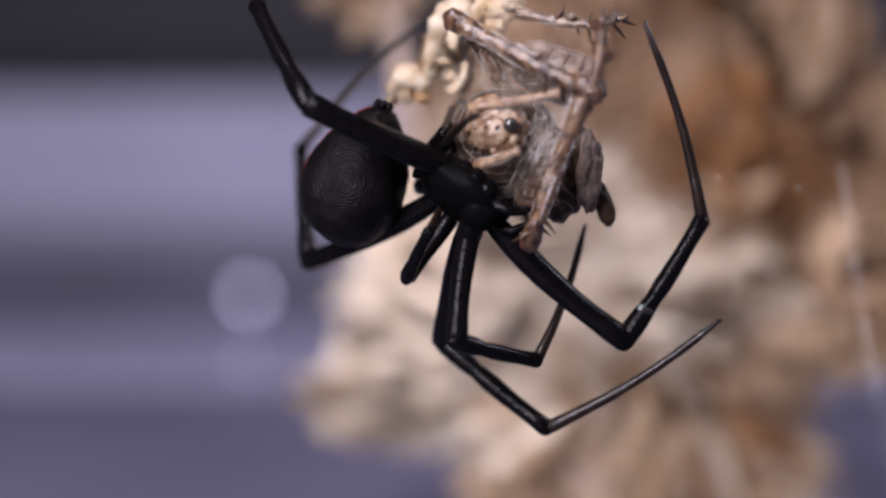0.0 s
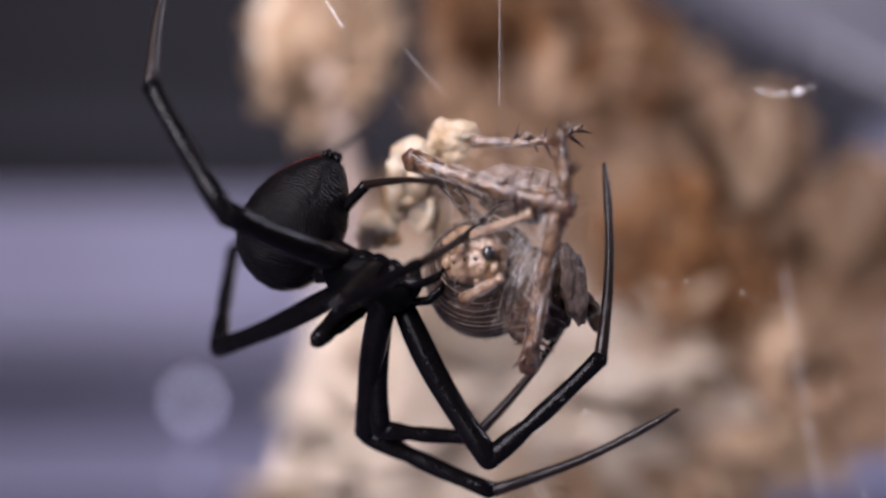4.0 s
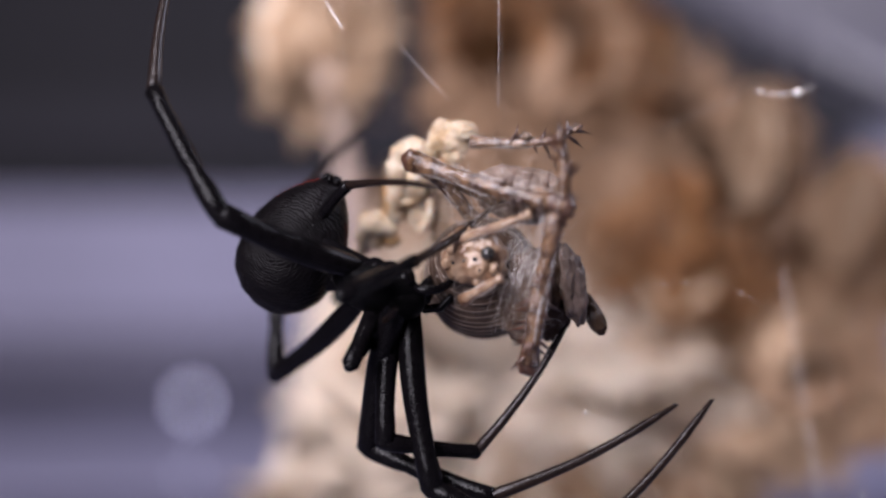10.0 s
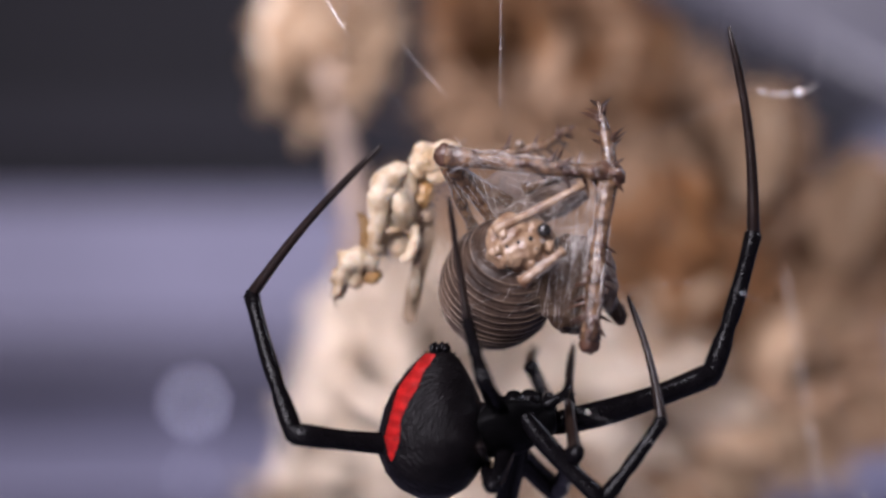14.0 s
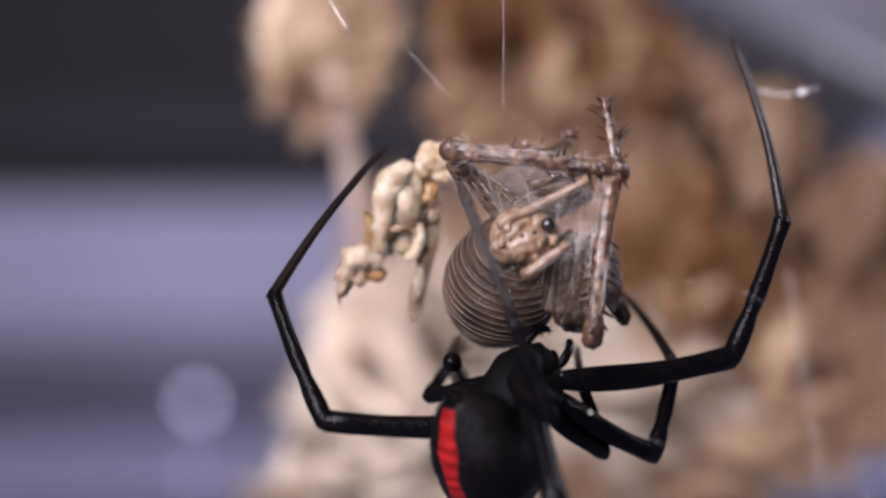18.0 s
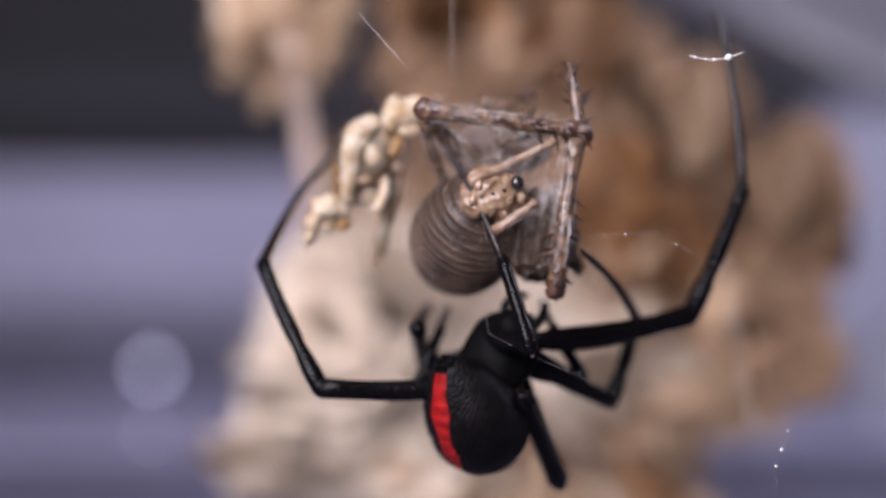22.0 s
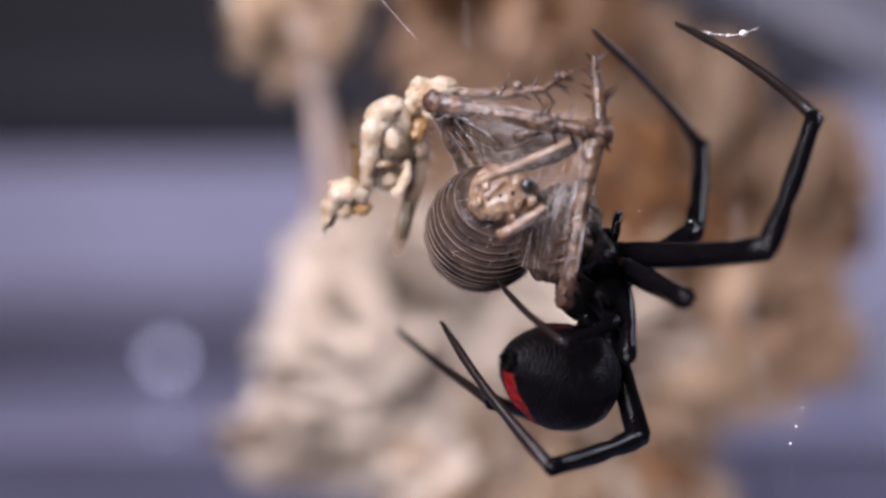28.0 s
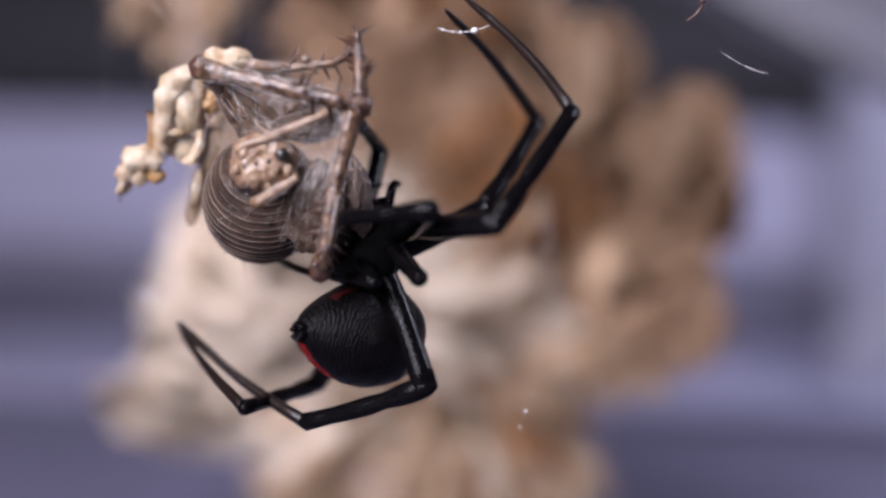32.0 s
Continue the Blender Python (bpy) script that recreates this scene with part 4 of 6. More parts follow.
HIPS = {"1": (1.5, 1.5, -0.4), "2": (1.8, 0.6, -0.45), "3": (1.8, -0.4, -0.45), "4": (1.5, -1.4, -0.4)}


def leg_piece(name, length, r, shape, material, hairs, bow):
    """A piece along +z from its joint, arched towards +y, with the swellings of its ends."""
    n = len(shape)
    pts = [Vector((0.06 * r * math.sin(3 * i / n), bow * length * math.sin(math.pi * i / (n - 1)), length * i / (n - 1))) for i in range(n)]
    radii = [r * s for s in shape]
    bm = tube(bmesh.new(), [pts[0] - Vector((0, 0, r * 0.7))] + pts + [pts[-1] + Vector((0, 0, r * 0.35))], [radii[0] * 0.5] + radii + [radii[-1] * 0.45], 14)
    bristles(bm, pts, radii, hairs, 0.20, srng, 0.014, 0.8)
    return part(name, bm, material, spider)


PIECES = {}
for key_, (l1_, l2_, l3_, r_) in LEGS.items():
    PIECES[key_] = (
        leg_piece("femur", l1_, r_, (0.75, 0.95, 1.05, 1.08, 1.05, 1.0, 0.95, 0.92, 0.98, 1.0), CHITIN, 130, 0.035),
        leg_piece("tibia", l2_, r_ * 0.76, (1.12, 1.18, 1.1, 0.86, 1.0, 0.98, 0.92, 0.88, 0.90, 0.98), CHITIN, 130, 0.015),
        leg_piece("metatarsus", l3_, r_ * 0.51, (1.08, 0.98, 0.90, 0.84, 0.78, 0.72, 0.68, 0.70, 0.58, 0.34), LEG_TIP, 160, 0.035))
    tagged(PIECES[key_][2], "slender dark brown-black foot piece")
    part("patella", lump(bmesh.new(), (0, 0, 0.25 * r_), (0.84 * r_, 0.84 * r_, 1.25 * r_), 0.12, 0.7, l1_, 3), CHITIN, PIECES[key_][1], "swollen knee joint")
    part("ankle", lump(bmesh.new(), (0, 0, 0), (0.60 * r_, 0.60 * r_, 0.75 * r_), 0.12, 0.7, l2_, 2), CHITIN, PIECES[key_][2], "swollen ankle joint")
    for x_ in (-1, 1):
        tip_ = Vector((0, 0, l3_))
        part("claw", tube(bmesh.new(), [tip_, tip_ + Vector((0.06 * x_, 0.05, 0.14)), tip_ + Vector((0.09 * x_, 0.14, 0.20))], [0.06, 0.045, 0.012], 6), LEG_TIP, PIECES[key_][2], "tiny hooked claw")


# ---- web threads ----
def thread(a, b, r=0.018, sag=0.0, beads=()):
    bm = tube(bmesh.new(), line(a, b, 8, (0, 0, -sag)), [r] * 8, 5)
    ob = finish("web_thread", bm, STRAND if r < 0.013 else SILK)
    tagged(ob, "fine pale silk thread of the web", "web thread", "web threads")
    for f, s in beads:
        part("bead", lump(bmesh.new(), Vector(a).lerp(Vector(b), f) - Vector((0, 0, sag * math.sin(math.pi * f))), (s, s, s * 0.9), 0.2, 0.6, f * 9, 2), SILK_BEAD, ob, "clear glue drop")
    return ob


SILK_BEAD = mat("pale_glue", (0.8, 0.78, 0.76), 0.15, 900, 0.85, 0.05, 0.5, sub=0.3)
thread((3.5, 0, 9), (6, 4, 598), 0.014)
thread((-6.5, 3, 4), (-9, 6, 598), 0.012)
thread((-20, -2, 26), (-60.00, -10, 597.20), 0.02, 2)
thread((-7.65, 2, 16.1), (-6.55, 2, 14.3), 0.06)
thread((-7.65, 2, 16.1), (-30, 20, 598), 0.015)
thread((-6.55, 2, 14.3), (-2, 3, 8), 0.008)
thread((4, 4, 8), (-16, 30, 598), 0.010)
thread((17.90, -10.1, 9.10), (21.20, -10.5, 9.30), 0.03, 0.35, ((0.1, 0.10), (0.3, 0.08), (0.45, 0.12), (0.72, 0.24)))
thread((21.20, -10.5, 9.30), (90, 20, 598), 0.010)
thread((17.90, -10.1, 9.10), (5, -4, 4), 0.008)
thread((25.7, 20, -1.7), (28.5, 20, -18.8), 0.055, 0.2)
thread((25.7, 20, -1.7), (22, 25, 598), 0.012)
thread((28.5, 20, -18.8), (36, 30, FLOOR), 0.02)
speck = finish("debris", lump(tube(bmesh.new(), line((33.40, -12.2, 9.70), (34.50, -12.3, 10.90), 6, (0.1, 0, -0.15)), [0.05, 0.10, 0.07, 0.11, 0.08, 0.03], 7), (34.40, -12.3, 10.95), (0.22, 0.18, 0.15), 0.5, 0.5, 3, 2), PREY_SPINE)
tagged(speck, "dark brown speck of debris caught on a thread", "debris")
thread((35.50, -12.6, 7.90), (38.50, -13.0, 6.50), 0.022, 0.2)
thread((34.50, -12.3, 10.90), (80, 20, 598), 0.010)
# strands across the front of the web
thread((5.34, -7.2, -6.13), (5.63, -7.25, -8.23), 0.012)
thread((5.63, -7.25, -8.23), (8.57, -7.3, -9.73), 0.009, 0.05, ((0.95, 0.10),))
thread((8.57, -7.3, -9.73), (13.52, -7.4, -11.93), 0.012)
thread((13.52, -7.4, -11.93), (40, 10, FLOOR), 0.010)
thread((7.24, -7.2, -5.03), (11.77, -7.1, -2.13), 0.008)
thread((11.77, -7.1, -2.13), (16.07, -7.2, -1.83), 0.009, 0.0, ((0.3, 0.05), (0.6, 0.06)))
thread((16.07, -7.2, -1.83), (22.17, -7.4, -4.93), 0.009, 0.0, ((0.25, 0.06),))
thread((22.17, -7.4, -4.93), (24.67, -7.7, -14.43), 0.010)
thread((24.67, -7.7, -14.43), (23.87, -7.7, -16.83), 0.009, 0.0, ((0.0, 0.07), (0.5, 0.11), (0.95, 0.09)))
thread((23.87, -7.7, -16.83), (30, 10, FLOOR), 0.010)
thread((-2.63, -6.5, 12.17), (0.27, -6.7, 8.87), 0.014)
thread((-2.63, -6.5, 12.17), (-20, 0, 598), 0.010)


# ---- movement ----
STEPS = []


def stance(t, *rows):
    """The spider at t seconds: thorax place, facing and back; abdomen place, tail and back; then knee, ankle and tip of each leg."""
    STEPS.append((t, np.array([v for row in rows[:6] for v in row] + [v for leg in rows[6:] for joint in leg for v in joint], float)))


def hold(t, t0):
    """The spider at t seconds as it was at t0."""
    STEPS.append((t, next(v for s, v in STEPS if abs(s - t0) < 1e-6)))


def glide(ts, vs, t):
    """Smooth passage through the rows with no overshoot."""
    i = int(np.clip(np.searchsorted(ts, t, "right") - 1, 0, len(ts) - 2))
    d = [(vs[k + 1] - vs[k]) / (ts[k + 1] - ts[k]) for k in range(max(0, i - 1), min(len(ts) - 1, i + 2))]
    here = (vs[i + 1] - vs[i]) / (ts[i + 1] - ts[i])
    before = d[0] if i > 0 else here
    after = d[-1] if i < len(ts) - 2 else here
    ma = np.where(before * here > 0, 2 * before * here / (before + here + 1e-12), 0)
    mb = np.where(after * here > 0, 2 * after * here / (after + here + 1e-12), 0)
    h = ts[i + 1] - ts[i]
    f = (t - ts[i]) / h
    return (2 * f ** 3 - 3 * f ** 2 + 1) * vs[i] + (f ** 3 - 2 * f ** 2 + f) * h * ma + (3 * f ** 2 - 2 * f ** 3) * vs[i + 1] + (f ** 3 - f ** 2) * h * mb


def facing(at, forward, up):
    """A pose at a place, +y forward and +z near up."""
    f = Vector(forward).normalized()
    r = f.cross(Vector(up)).normalized()
    u = r.cross(f)
    m = Matrix((r, f, u)).transposed().to_4x4()
    m.translation = Vector(at) * MM
    return m


def motions():
    stance(0.00, (-2.15, -2.01, -3.20), (0.80, -0.32, -0.51), (-0.49, -0.47, -0.73), (-9.07, 1.43, -2.33), (0.25, -0.08, 0.96), (-0.97, 0.09, 0.21),
           ((-3.55, 2.99, -13.01), (3.19, 0.50, -18.28), (14.07, -0.22, -11.21)),
           ((-5.05, 3.57, -2.82), (-3.23, -1.33, 0.14), (-1.02, -9.37, 1.75)),
           ((-4.98, 2.09, -1.32), (-3.39, -1.74, 0.66), (-3.06, 5.54, 2.40)),
           ((-11.36, -6.07, 2.42), (-15.13, -0.92, 8.63), (-15.19, 3.86, 19.63)),
           ((8.02, -0.66, -12.42), (13.08, 1.19, -4.84), (9.25, 0.59, 7.57)),
           ((-2.50, -4.62, -12.09), (2.47, -1.62, -13.61), (5.70, 3.49, -5.40)),
           ((-5.73, -0.76, -8.49), (-4.19, -3.80, -5.40), (-2.95, 1.44, -2.76)),
           ((-12.86, 6.44, -7.96), (-13.96, 12.16, -0.33), (-4.93, 11.75, 9.01)))
    hold(0.40, 0.00)
    stance(1.00, (-1.70, -2.01, -3.58), (0.80, -0.32, -0.51), (-0.49, -0.47, -0.73), (-8.62, 1.43, -2.71), (0.25, -0.08, 0.96), (-0.97, 0.09, 0.21),
           ((-3.09, 2.98, -13.39), (3.72, 0.92, -18.73), (14.56, 0.19, -11.58)),
           ((-4.60, 3.57, -3.20), (-2.78, -1.32, -0.24), (-0.57, -9.37, 1.37)),
           ((-4.53, 2.10, -1.70), (-2.94, -1.74, 0.28), (-2.61, 5.55, 2.02)),
           ((-11.21, -5.01, 2.21), (-15.26, -3.92, 10.05), (-14.97, 1.71, 20.65)),
           ((8.49, -0.37, -12.76), (13.36, 0.69, -4.91), (9.54, 0.08, 7.50)),
           ((-1.97, -5.04, -12.25), (2.98, -2.04, -13.83), (6.44, 2.07, -5.16)),
           ((-5.28, -0.76, -8.87), (-3.74, -3.81, -5.78), (-2.50, 1.43, -3.14)),
           ((-12.06, 4.45, -8.04), (-13.43, 11.15, -1.02), (-4.49, 10.72, 8.41)))
    stance(1.60, (-1.45, -2.01, -3.60), (0.80, -0.32, -0.51), (-0.49, -0.47, -0.73), (-8.37, 1.43, -2.73), (0.25, -0.08, 0.96), (-0.97, 0.09, 0.21),
           ((-2.84, 2.98, -13.41), (3.97, 0.92, -18.75), (14.81, 0.19, -11.60)),
           ((-4.35, 3.57, -3.22), (-2.53, -1.32, -0.26), (-0.32, -9.37, 1.35)),
           ((-4.28, 2.10, -1.72), (-2.69, -1.74, 0.26), (-2.36, 5.55, 2.00)),
           ((-10.96, -5.01, 2.19), (-15.01, -3.92, 10.03), (-14.72, 1.71, 20.63)),
           ((8.74, -0.37, -12.78), (13.61, 0.69, -4.93), (9.79, 0.08, 7.48)),
           ((-1.72, -5.04, -12.27), (3.23, -2.04, -13.85), (6.69, 2.07, -5.18)),
           ((-5.03, -0.76, -8.89), (-3.49, -3.81, -5.80), (-2.25, 1.43, -3.16)),
           ((-11.81, 4.45, -8.06), (-13.18, 11.15, -1.04), (-4.24, 10.72, 8.39)))
    stance(2.00, (-1.30, -2.00, -3.35), (0.80, -0.32, -0.51), (-0.49, -0.47, -0.73), (-8.37, 1.43, -2.73), (0.25, -0.08, 0.96), (-0.97, 0.09, 0.21),
           ((-3.22, 2.97, -13.01), (3.12, -1.47, -17.41), (14.28, 0.97, -11.19)),
           ((-4.35, 3.47, -3.22), (-2.53, -1.42, -0.26), (-0.52, -9.48, 1.57)),
           ((-4.28, 2.03, -1.72), (-2.69, -1.80, 0.26), (-2.36, 5.48, 2.00)),
           ((-10.37, -5.86, 2.74), (-14.84, -4.20, 10.26), (-14.86, 1.52, 20.81)),
           ((8.81, 0.93, -12.39), (14.02, 3.31, -5.07), (9.55, 2.81, 7.13)),
           ((-1.77, -5.57, -11.64), (2.75, -2.10, -13.53), (5.79, 3.61, -5.64)),
           ((-4.99, -0.75, -8.55), (-3.56, -4.12, -5.76), (-2.51, 1.19, -3.16)),
           ((-12.07, 6.17, -8.34), (-12.94, 12.85, -1.49), (-4.89, 12.38, 8.71)))
    hold(2.60, 2.00)
    stance(3.00, (-5.20, -2.03, -3.81), (0.94, -0.21, -0.26), (-0.26, -0.41, -0.87), (-11.03, 1.57, -0.95), (0.31, -0.10, 0.95), (-0.95, 0.21, 0.21),
           ((-4.05, 0.14, -15.04), (2.69, -5.64, -15.63), (13.86, -6.69, -9.06)),
           ((-8.30, 1.65, -7.59), (-4.33, 1.94, -3.10), (1.29, -4.01, -0.80)),
           ((-8.50, 1.85, -2.13), (-5.70, -1.30, -0.29), (-0.02, -6.05, 0.97)),
           ((-13.66, -8.16, 1.72), (-17.40, -6.11, 9.53), (-16.09, 0.19, 19.66)),
           ((5.01, -2.25, -12.53), (10.96, -2.55, -5.39), (8.80, -3.32, 7.41)),
           ((-4.75, 1.34, -13.21), (1.25, 1.25, -13.09), (7.31, 1.13, -4.89)),
           ((-8.03, -4.12, -7.70), (-4.98, -2.94, -4.47), (-4.16, 2.88, -3.25)),
           ((-14.82, 8.81, -6.78), (-13.79, 1.80, -0.30), (-4.12, 1.42, 8.38)))
    stance(3.45, (-4.88, -2.01, -2.19), (0.95, -0.21, -0.21), (-0.20, -0.46, -0.86), (-9.53, 1.59, 1.74), (0.40, -0.10, 0.91), (-0.95, 0.21, 0.21),
           ((-4.80, 2.54, -12.21), (3.32, 1.29, -15.63), (14.97, 0.13, -9.97)),
           ((-6.16, -10.86, -3.61), (-1.61, -7.76, -1.24), (3.39, -2.10, 2.66)),
           ((-7.90, 1.77, 1.01), (-4.97, -0.06, 4.04), (-0.12, -5.79, 3.99)),
           ((-12.85, -9.47, 2.05), (-17.38, -7.90, 9.55), (-16.38, -1.59, 19.71)),
           ((4.08, -2.21, -12.08), (10.07, -2.48, -4.97), (9.11, -1.04, 7.91)),
           ((-4.32, 1.67, -11.57), (1.66, 1.51, -12.01), (8.23, 3.76, -4.54)),
           ((-7.91, -4.57, -5.40), (-5.27, -1.16, -3.81), (-3.69, 4.58, -3.08)),
           ((-14.44, 6.60, -6.00), (-15.20, 14.06, 0.32), (-5.52, 13.77, 8.99)))
    stance(5.50, (-3.95, -2.00, -2.08), (0.94, -0.21, -0.26), (-0.25, -0.45, -0.86), (-9.62, 1.60, 0.47), (0.35, -0.10, 0.93), (-0.94, 0.26, 0.21),
           ((-5.30, 2.69, -11.81), (2.59, 1.90, -15.85), (14.46, 0.78, -10.69)),
           ((-5.93, -10.84, -2.86), (-1.47, -7.50, -0.63), (3.29, -1.24, 2.59)),
           ((-7.85, 1.23, 0.94), (-5.11, -1.16, 3.76), (-0.41, -7.00, 3.55)),
           ((-12.48, -8.72, 2.34), (-16.72, -6.57, 9.86), (-16.07, -0.31, 20.07)),
           ((-0.97, -2.75, -14.42), (6.23, -1.38, -20.15), (15.82, 6.32, -15.94)),
           ((-3.68, -1.38, -11.65), (2.17, -0.53, -12.64), (8.07, -0.65, -4.32)),
           ((-7.28, -3.20, -6.51), (-4.82, 0.10, -4.45), (-3.20, -5.50, -3.03)),
           ((-13.55, 5.39, -7.43), (-14.27, 12.89, -1.17), (-5.49, 12.54, 8.41)))
    stance(6.00, (-3.95, -2.00, -2.08), (0.94, -0.21, -0.26), (-0.25, -0.45, -0.86), (-9.62, 1.60, 0.47), (0.35, -0.10, 0.93), (-0.94, 0.26, 0.21),
           ((-5.30, 2.70, -11.81), (2.59, 1.91, -15.85), (14.41, 0.39, -10.65)),
           ((-5.93, -10.85, -2.86), (-1.47, -7.51, -0.63), (3.29, -1.25, 2.59)),
           ((-7.85, 1.23, 0.94), (-5.11, -1.15, 3.76), (-0.41, -7.00, 3.55)),
           ((-12.34, -8.97, 2.17), (-16.55, -6.98, 9.75), (-16.01, -0.66, 19.94)),
           ((-0.74, -2.51, -14.42), (6.27, -0.74, -20.28), (17.25, 3.28, -14.58)),
           ((-3.68, -1.38, -11.64), (2.17, -0.50, -12.64), (8.07, -0.61, -4.32)),
           ((-7.28, -3.18, -6.51), (-4.82, 0.12, -4.45), (-3.20, -5.48, -3.03)),
           ((-13.43, 7.56, -7.85), (-13.68, 10.68, 1.23), (-5.28, 16.71, 9.11)))
    stance(7.00, (-3.66, -2.00, -2.50), (0.94, -0.21, -0.26), (-0.25, -0.45, -0.86), (-9.69, 1.60, 0.04), (0.35, -0.10, 0.93), (-0.94, 0.26, 0.21),
           ((-5.24, 3.03, -11.96), (2.54, 4.28, -16.10), (14.38, 3.15, -10.84)),
           ((-5.62, -10.96, -2.80), (-1.50, -7.17, -0.64), (3.28, -0.97, 2.67)),
           ((-7.75, 0.98, 0.76), (-5.44, -1.65, 3.74), (-0.40, -7.20, 3.54)),
           ((-11.88, -8.98, 2.13), (-16.07, -7.04, 9.74), (-15.40, -0.72, 19.92)),
           ((-3.54, -2.58, -14.84), (4.13, 0.11, -19.36), (12.45, -6.77, -12.12)),
           ((-3.33, 0.13, -12.11), (2.22, -2.09, -12.63), (8.02, -0.54, -4.38)),
           ((-6.94, -2.98, -7.11), (-4.51, 0.52, -5.38), (-2.90, -5.02, -3.72)),
           ((-12.87, 7.76, -8.36), (-12.99, 10.53, 0.83), (-5.16, 16.78, 9.11)))
    stance(7.50, (-3.66, -2.00, -2.50), (0.94, -0.21, -0.26), (-0.25, -0.45, -0.86), (-9.69, 1.60, 0.04), (0.35, -0.10, 0.93), (-0.94, 0.26, 0.21),
           ((-5.24, 3.03, -11.96), (2.54, 4.28, -16.10), (14.38, 3.15, -10.84)),
           ((-5.62, -10.96, -2.80), (-1.50, -7.17, -0.64), (3.28, -0.97, 2.67)),
           ((-7.88, 0.72, 1.05), (-5.61, -1.88, 4.09), (-0.63, -7.49, 4.37)),
           ((-11.88, -8.98, 2.13), (-16.07, -7.04, 9.74), (-15.40, -0.72, 19.92)),
           ((-3.54, -2.58, -14.84), (4.13, 0.11, -19.36), (12.45, -6.77, -12.12)),
           ((-3.33, 0.13, -12.11), (2.22, -2.09, -12.63), (8.02, -0.54, -4.38)),
           ((-6.94, -2.98, -7.11), (-4.51, 0.52, -5.38), (-2.90, -5.02, -3.72)),
           ((-12.87, 7.76, -8.36), (-12.99, 10.53, 0.83), (-5.16, 16.78, 9.11)))
    stance(8.00, (-3.66, -2.00, -2.50), (0.94, -0.21, -0.26), (-0.25, -0.45, -0.86), (-9.69, 1.60, -0.33), (0.35, -0.10, 0.93), (-0.94, 0.26, 0.21),
           ((-5.24, 3.03, -11.96), (2.54, 4.28, -16.10), (14.38, 3.15, -10.84)),
           ((-5.62, -10.96, -2.80), (-1.50, -7.17, -0.64), (3.28, -0.97, 2.67)),
           ((-7.99, 0.33, 1.48), (-5.95, -1.98, 4.89), (-1.13, -7.67, 5.69)),
           ((-12.04, -8.79, 2.14), (-16.35, -6.80, 9.67), (-15.84, -0.63, 19.94)),
           ((-3.54, -2.58, -14.84), (4.13, 0.11, -19.36), (12.37, -6.64, -11.90)),
           ((-3.33, 0.13, -12.11), (2.22, -2.09, -12.63), (8.02, -0.54, -4.38)),
           ((-6.48, -3.09, -7.35), (-4.51, 0.57, -5.38), (-2.90, -4.97, -3.73)),
           ((-12.14, 8.10, -8.85), (-12.20, 10.53, 0.43), (-5.48, 17.33, 9.24)))
    stance(9.00, (-3.60, -2.00, -2.71), (0.94, -0.21, -0.26), (-0.25, -0.45, -0.86), (-9.63, 1.60, -0.47), (0.35, -0.10, 0.93), (-0.94, 0.26, 0.21),
           ((-5.26, 3.27, -11.99), (2.54, 4.43, -16.12), (14.39, 3.38, -10.87)),
           ((-5.62, -10.98, -2.80), (-1.50, -7.19, -0.64), (3.28, -0.99, 2.67)),
           ((-7.87, 0.08, 1.65), (-6.20, -2.15, 5.31), (-1.40, -7.79, 6.51)),
           ((-12.23, -8.34, 2.15), (-16.56, -6.58, 9.72), (-15.90, -0.31, 19.93)),
           ((-3.47, -4.66, -14.54), (4.06, -1.59, -19.05), (12.12, -8.63, -11.66)),
           ((-3.36, 1.06, -12.22), (2.24, -1.02, -12.76), (8.03, -0.34, -4.39)),
           ((-6.19, -3.42, -7.46), (-4.50, 0.31, -5.37), (-2.89, -5.23, -3.72)),
           ((-11.61, 8.48, -9.08), (-11.47, 9.81, 0.43), (-5.39, 17.11, 9.31)))
    stance(9.80, (-3.60, -2.00, -2.71), (0.94, -0.21, -0.26), (-0.25, -0.45, -0.86), (-9.63, 1.60, -0.47), (0.35, -0.10, 0.93), (-0.94, 0.26, 0.21),
           ((-5.26, 3.27, -11.99), (2.54, 4.43, -16.12), (14.39, 3.39, -10.87)),
           ((-5.62, -10.98, -2.80), (-1.50, -7.19, -0.64), (3.28, -0.99, 2.67)),
           ((-8.04, -0.13, 1.65), (-6.19, -2.34, 5.23), (-1.34, -7.96, 6.33)),
           ((-12.23, -8.34, 2.15), (-16.56, -6.58, 9.72), (-15.90, -0.31, 19.93)),
           ((-3.47, -4.66, -14.54), (4.06, -1.59, -19.05), (12.12, -8.63, -11.66)),
           ((-3.36, 1.06, -12.22), (2.24, -1.02, -12.76), (8.03, -0.34, -4.39)),
           ((-6.19, -3.42, -7.46), (-4.50, 0.31, -5.37), (-2.89, -5.23, -3.72)),
           ((-11.61, 8.48, -9.08), (-11.47, 9.81, 0.43), (-5.39, 17.11, 9.31)))
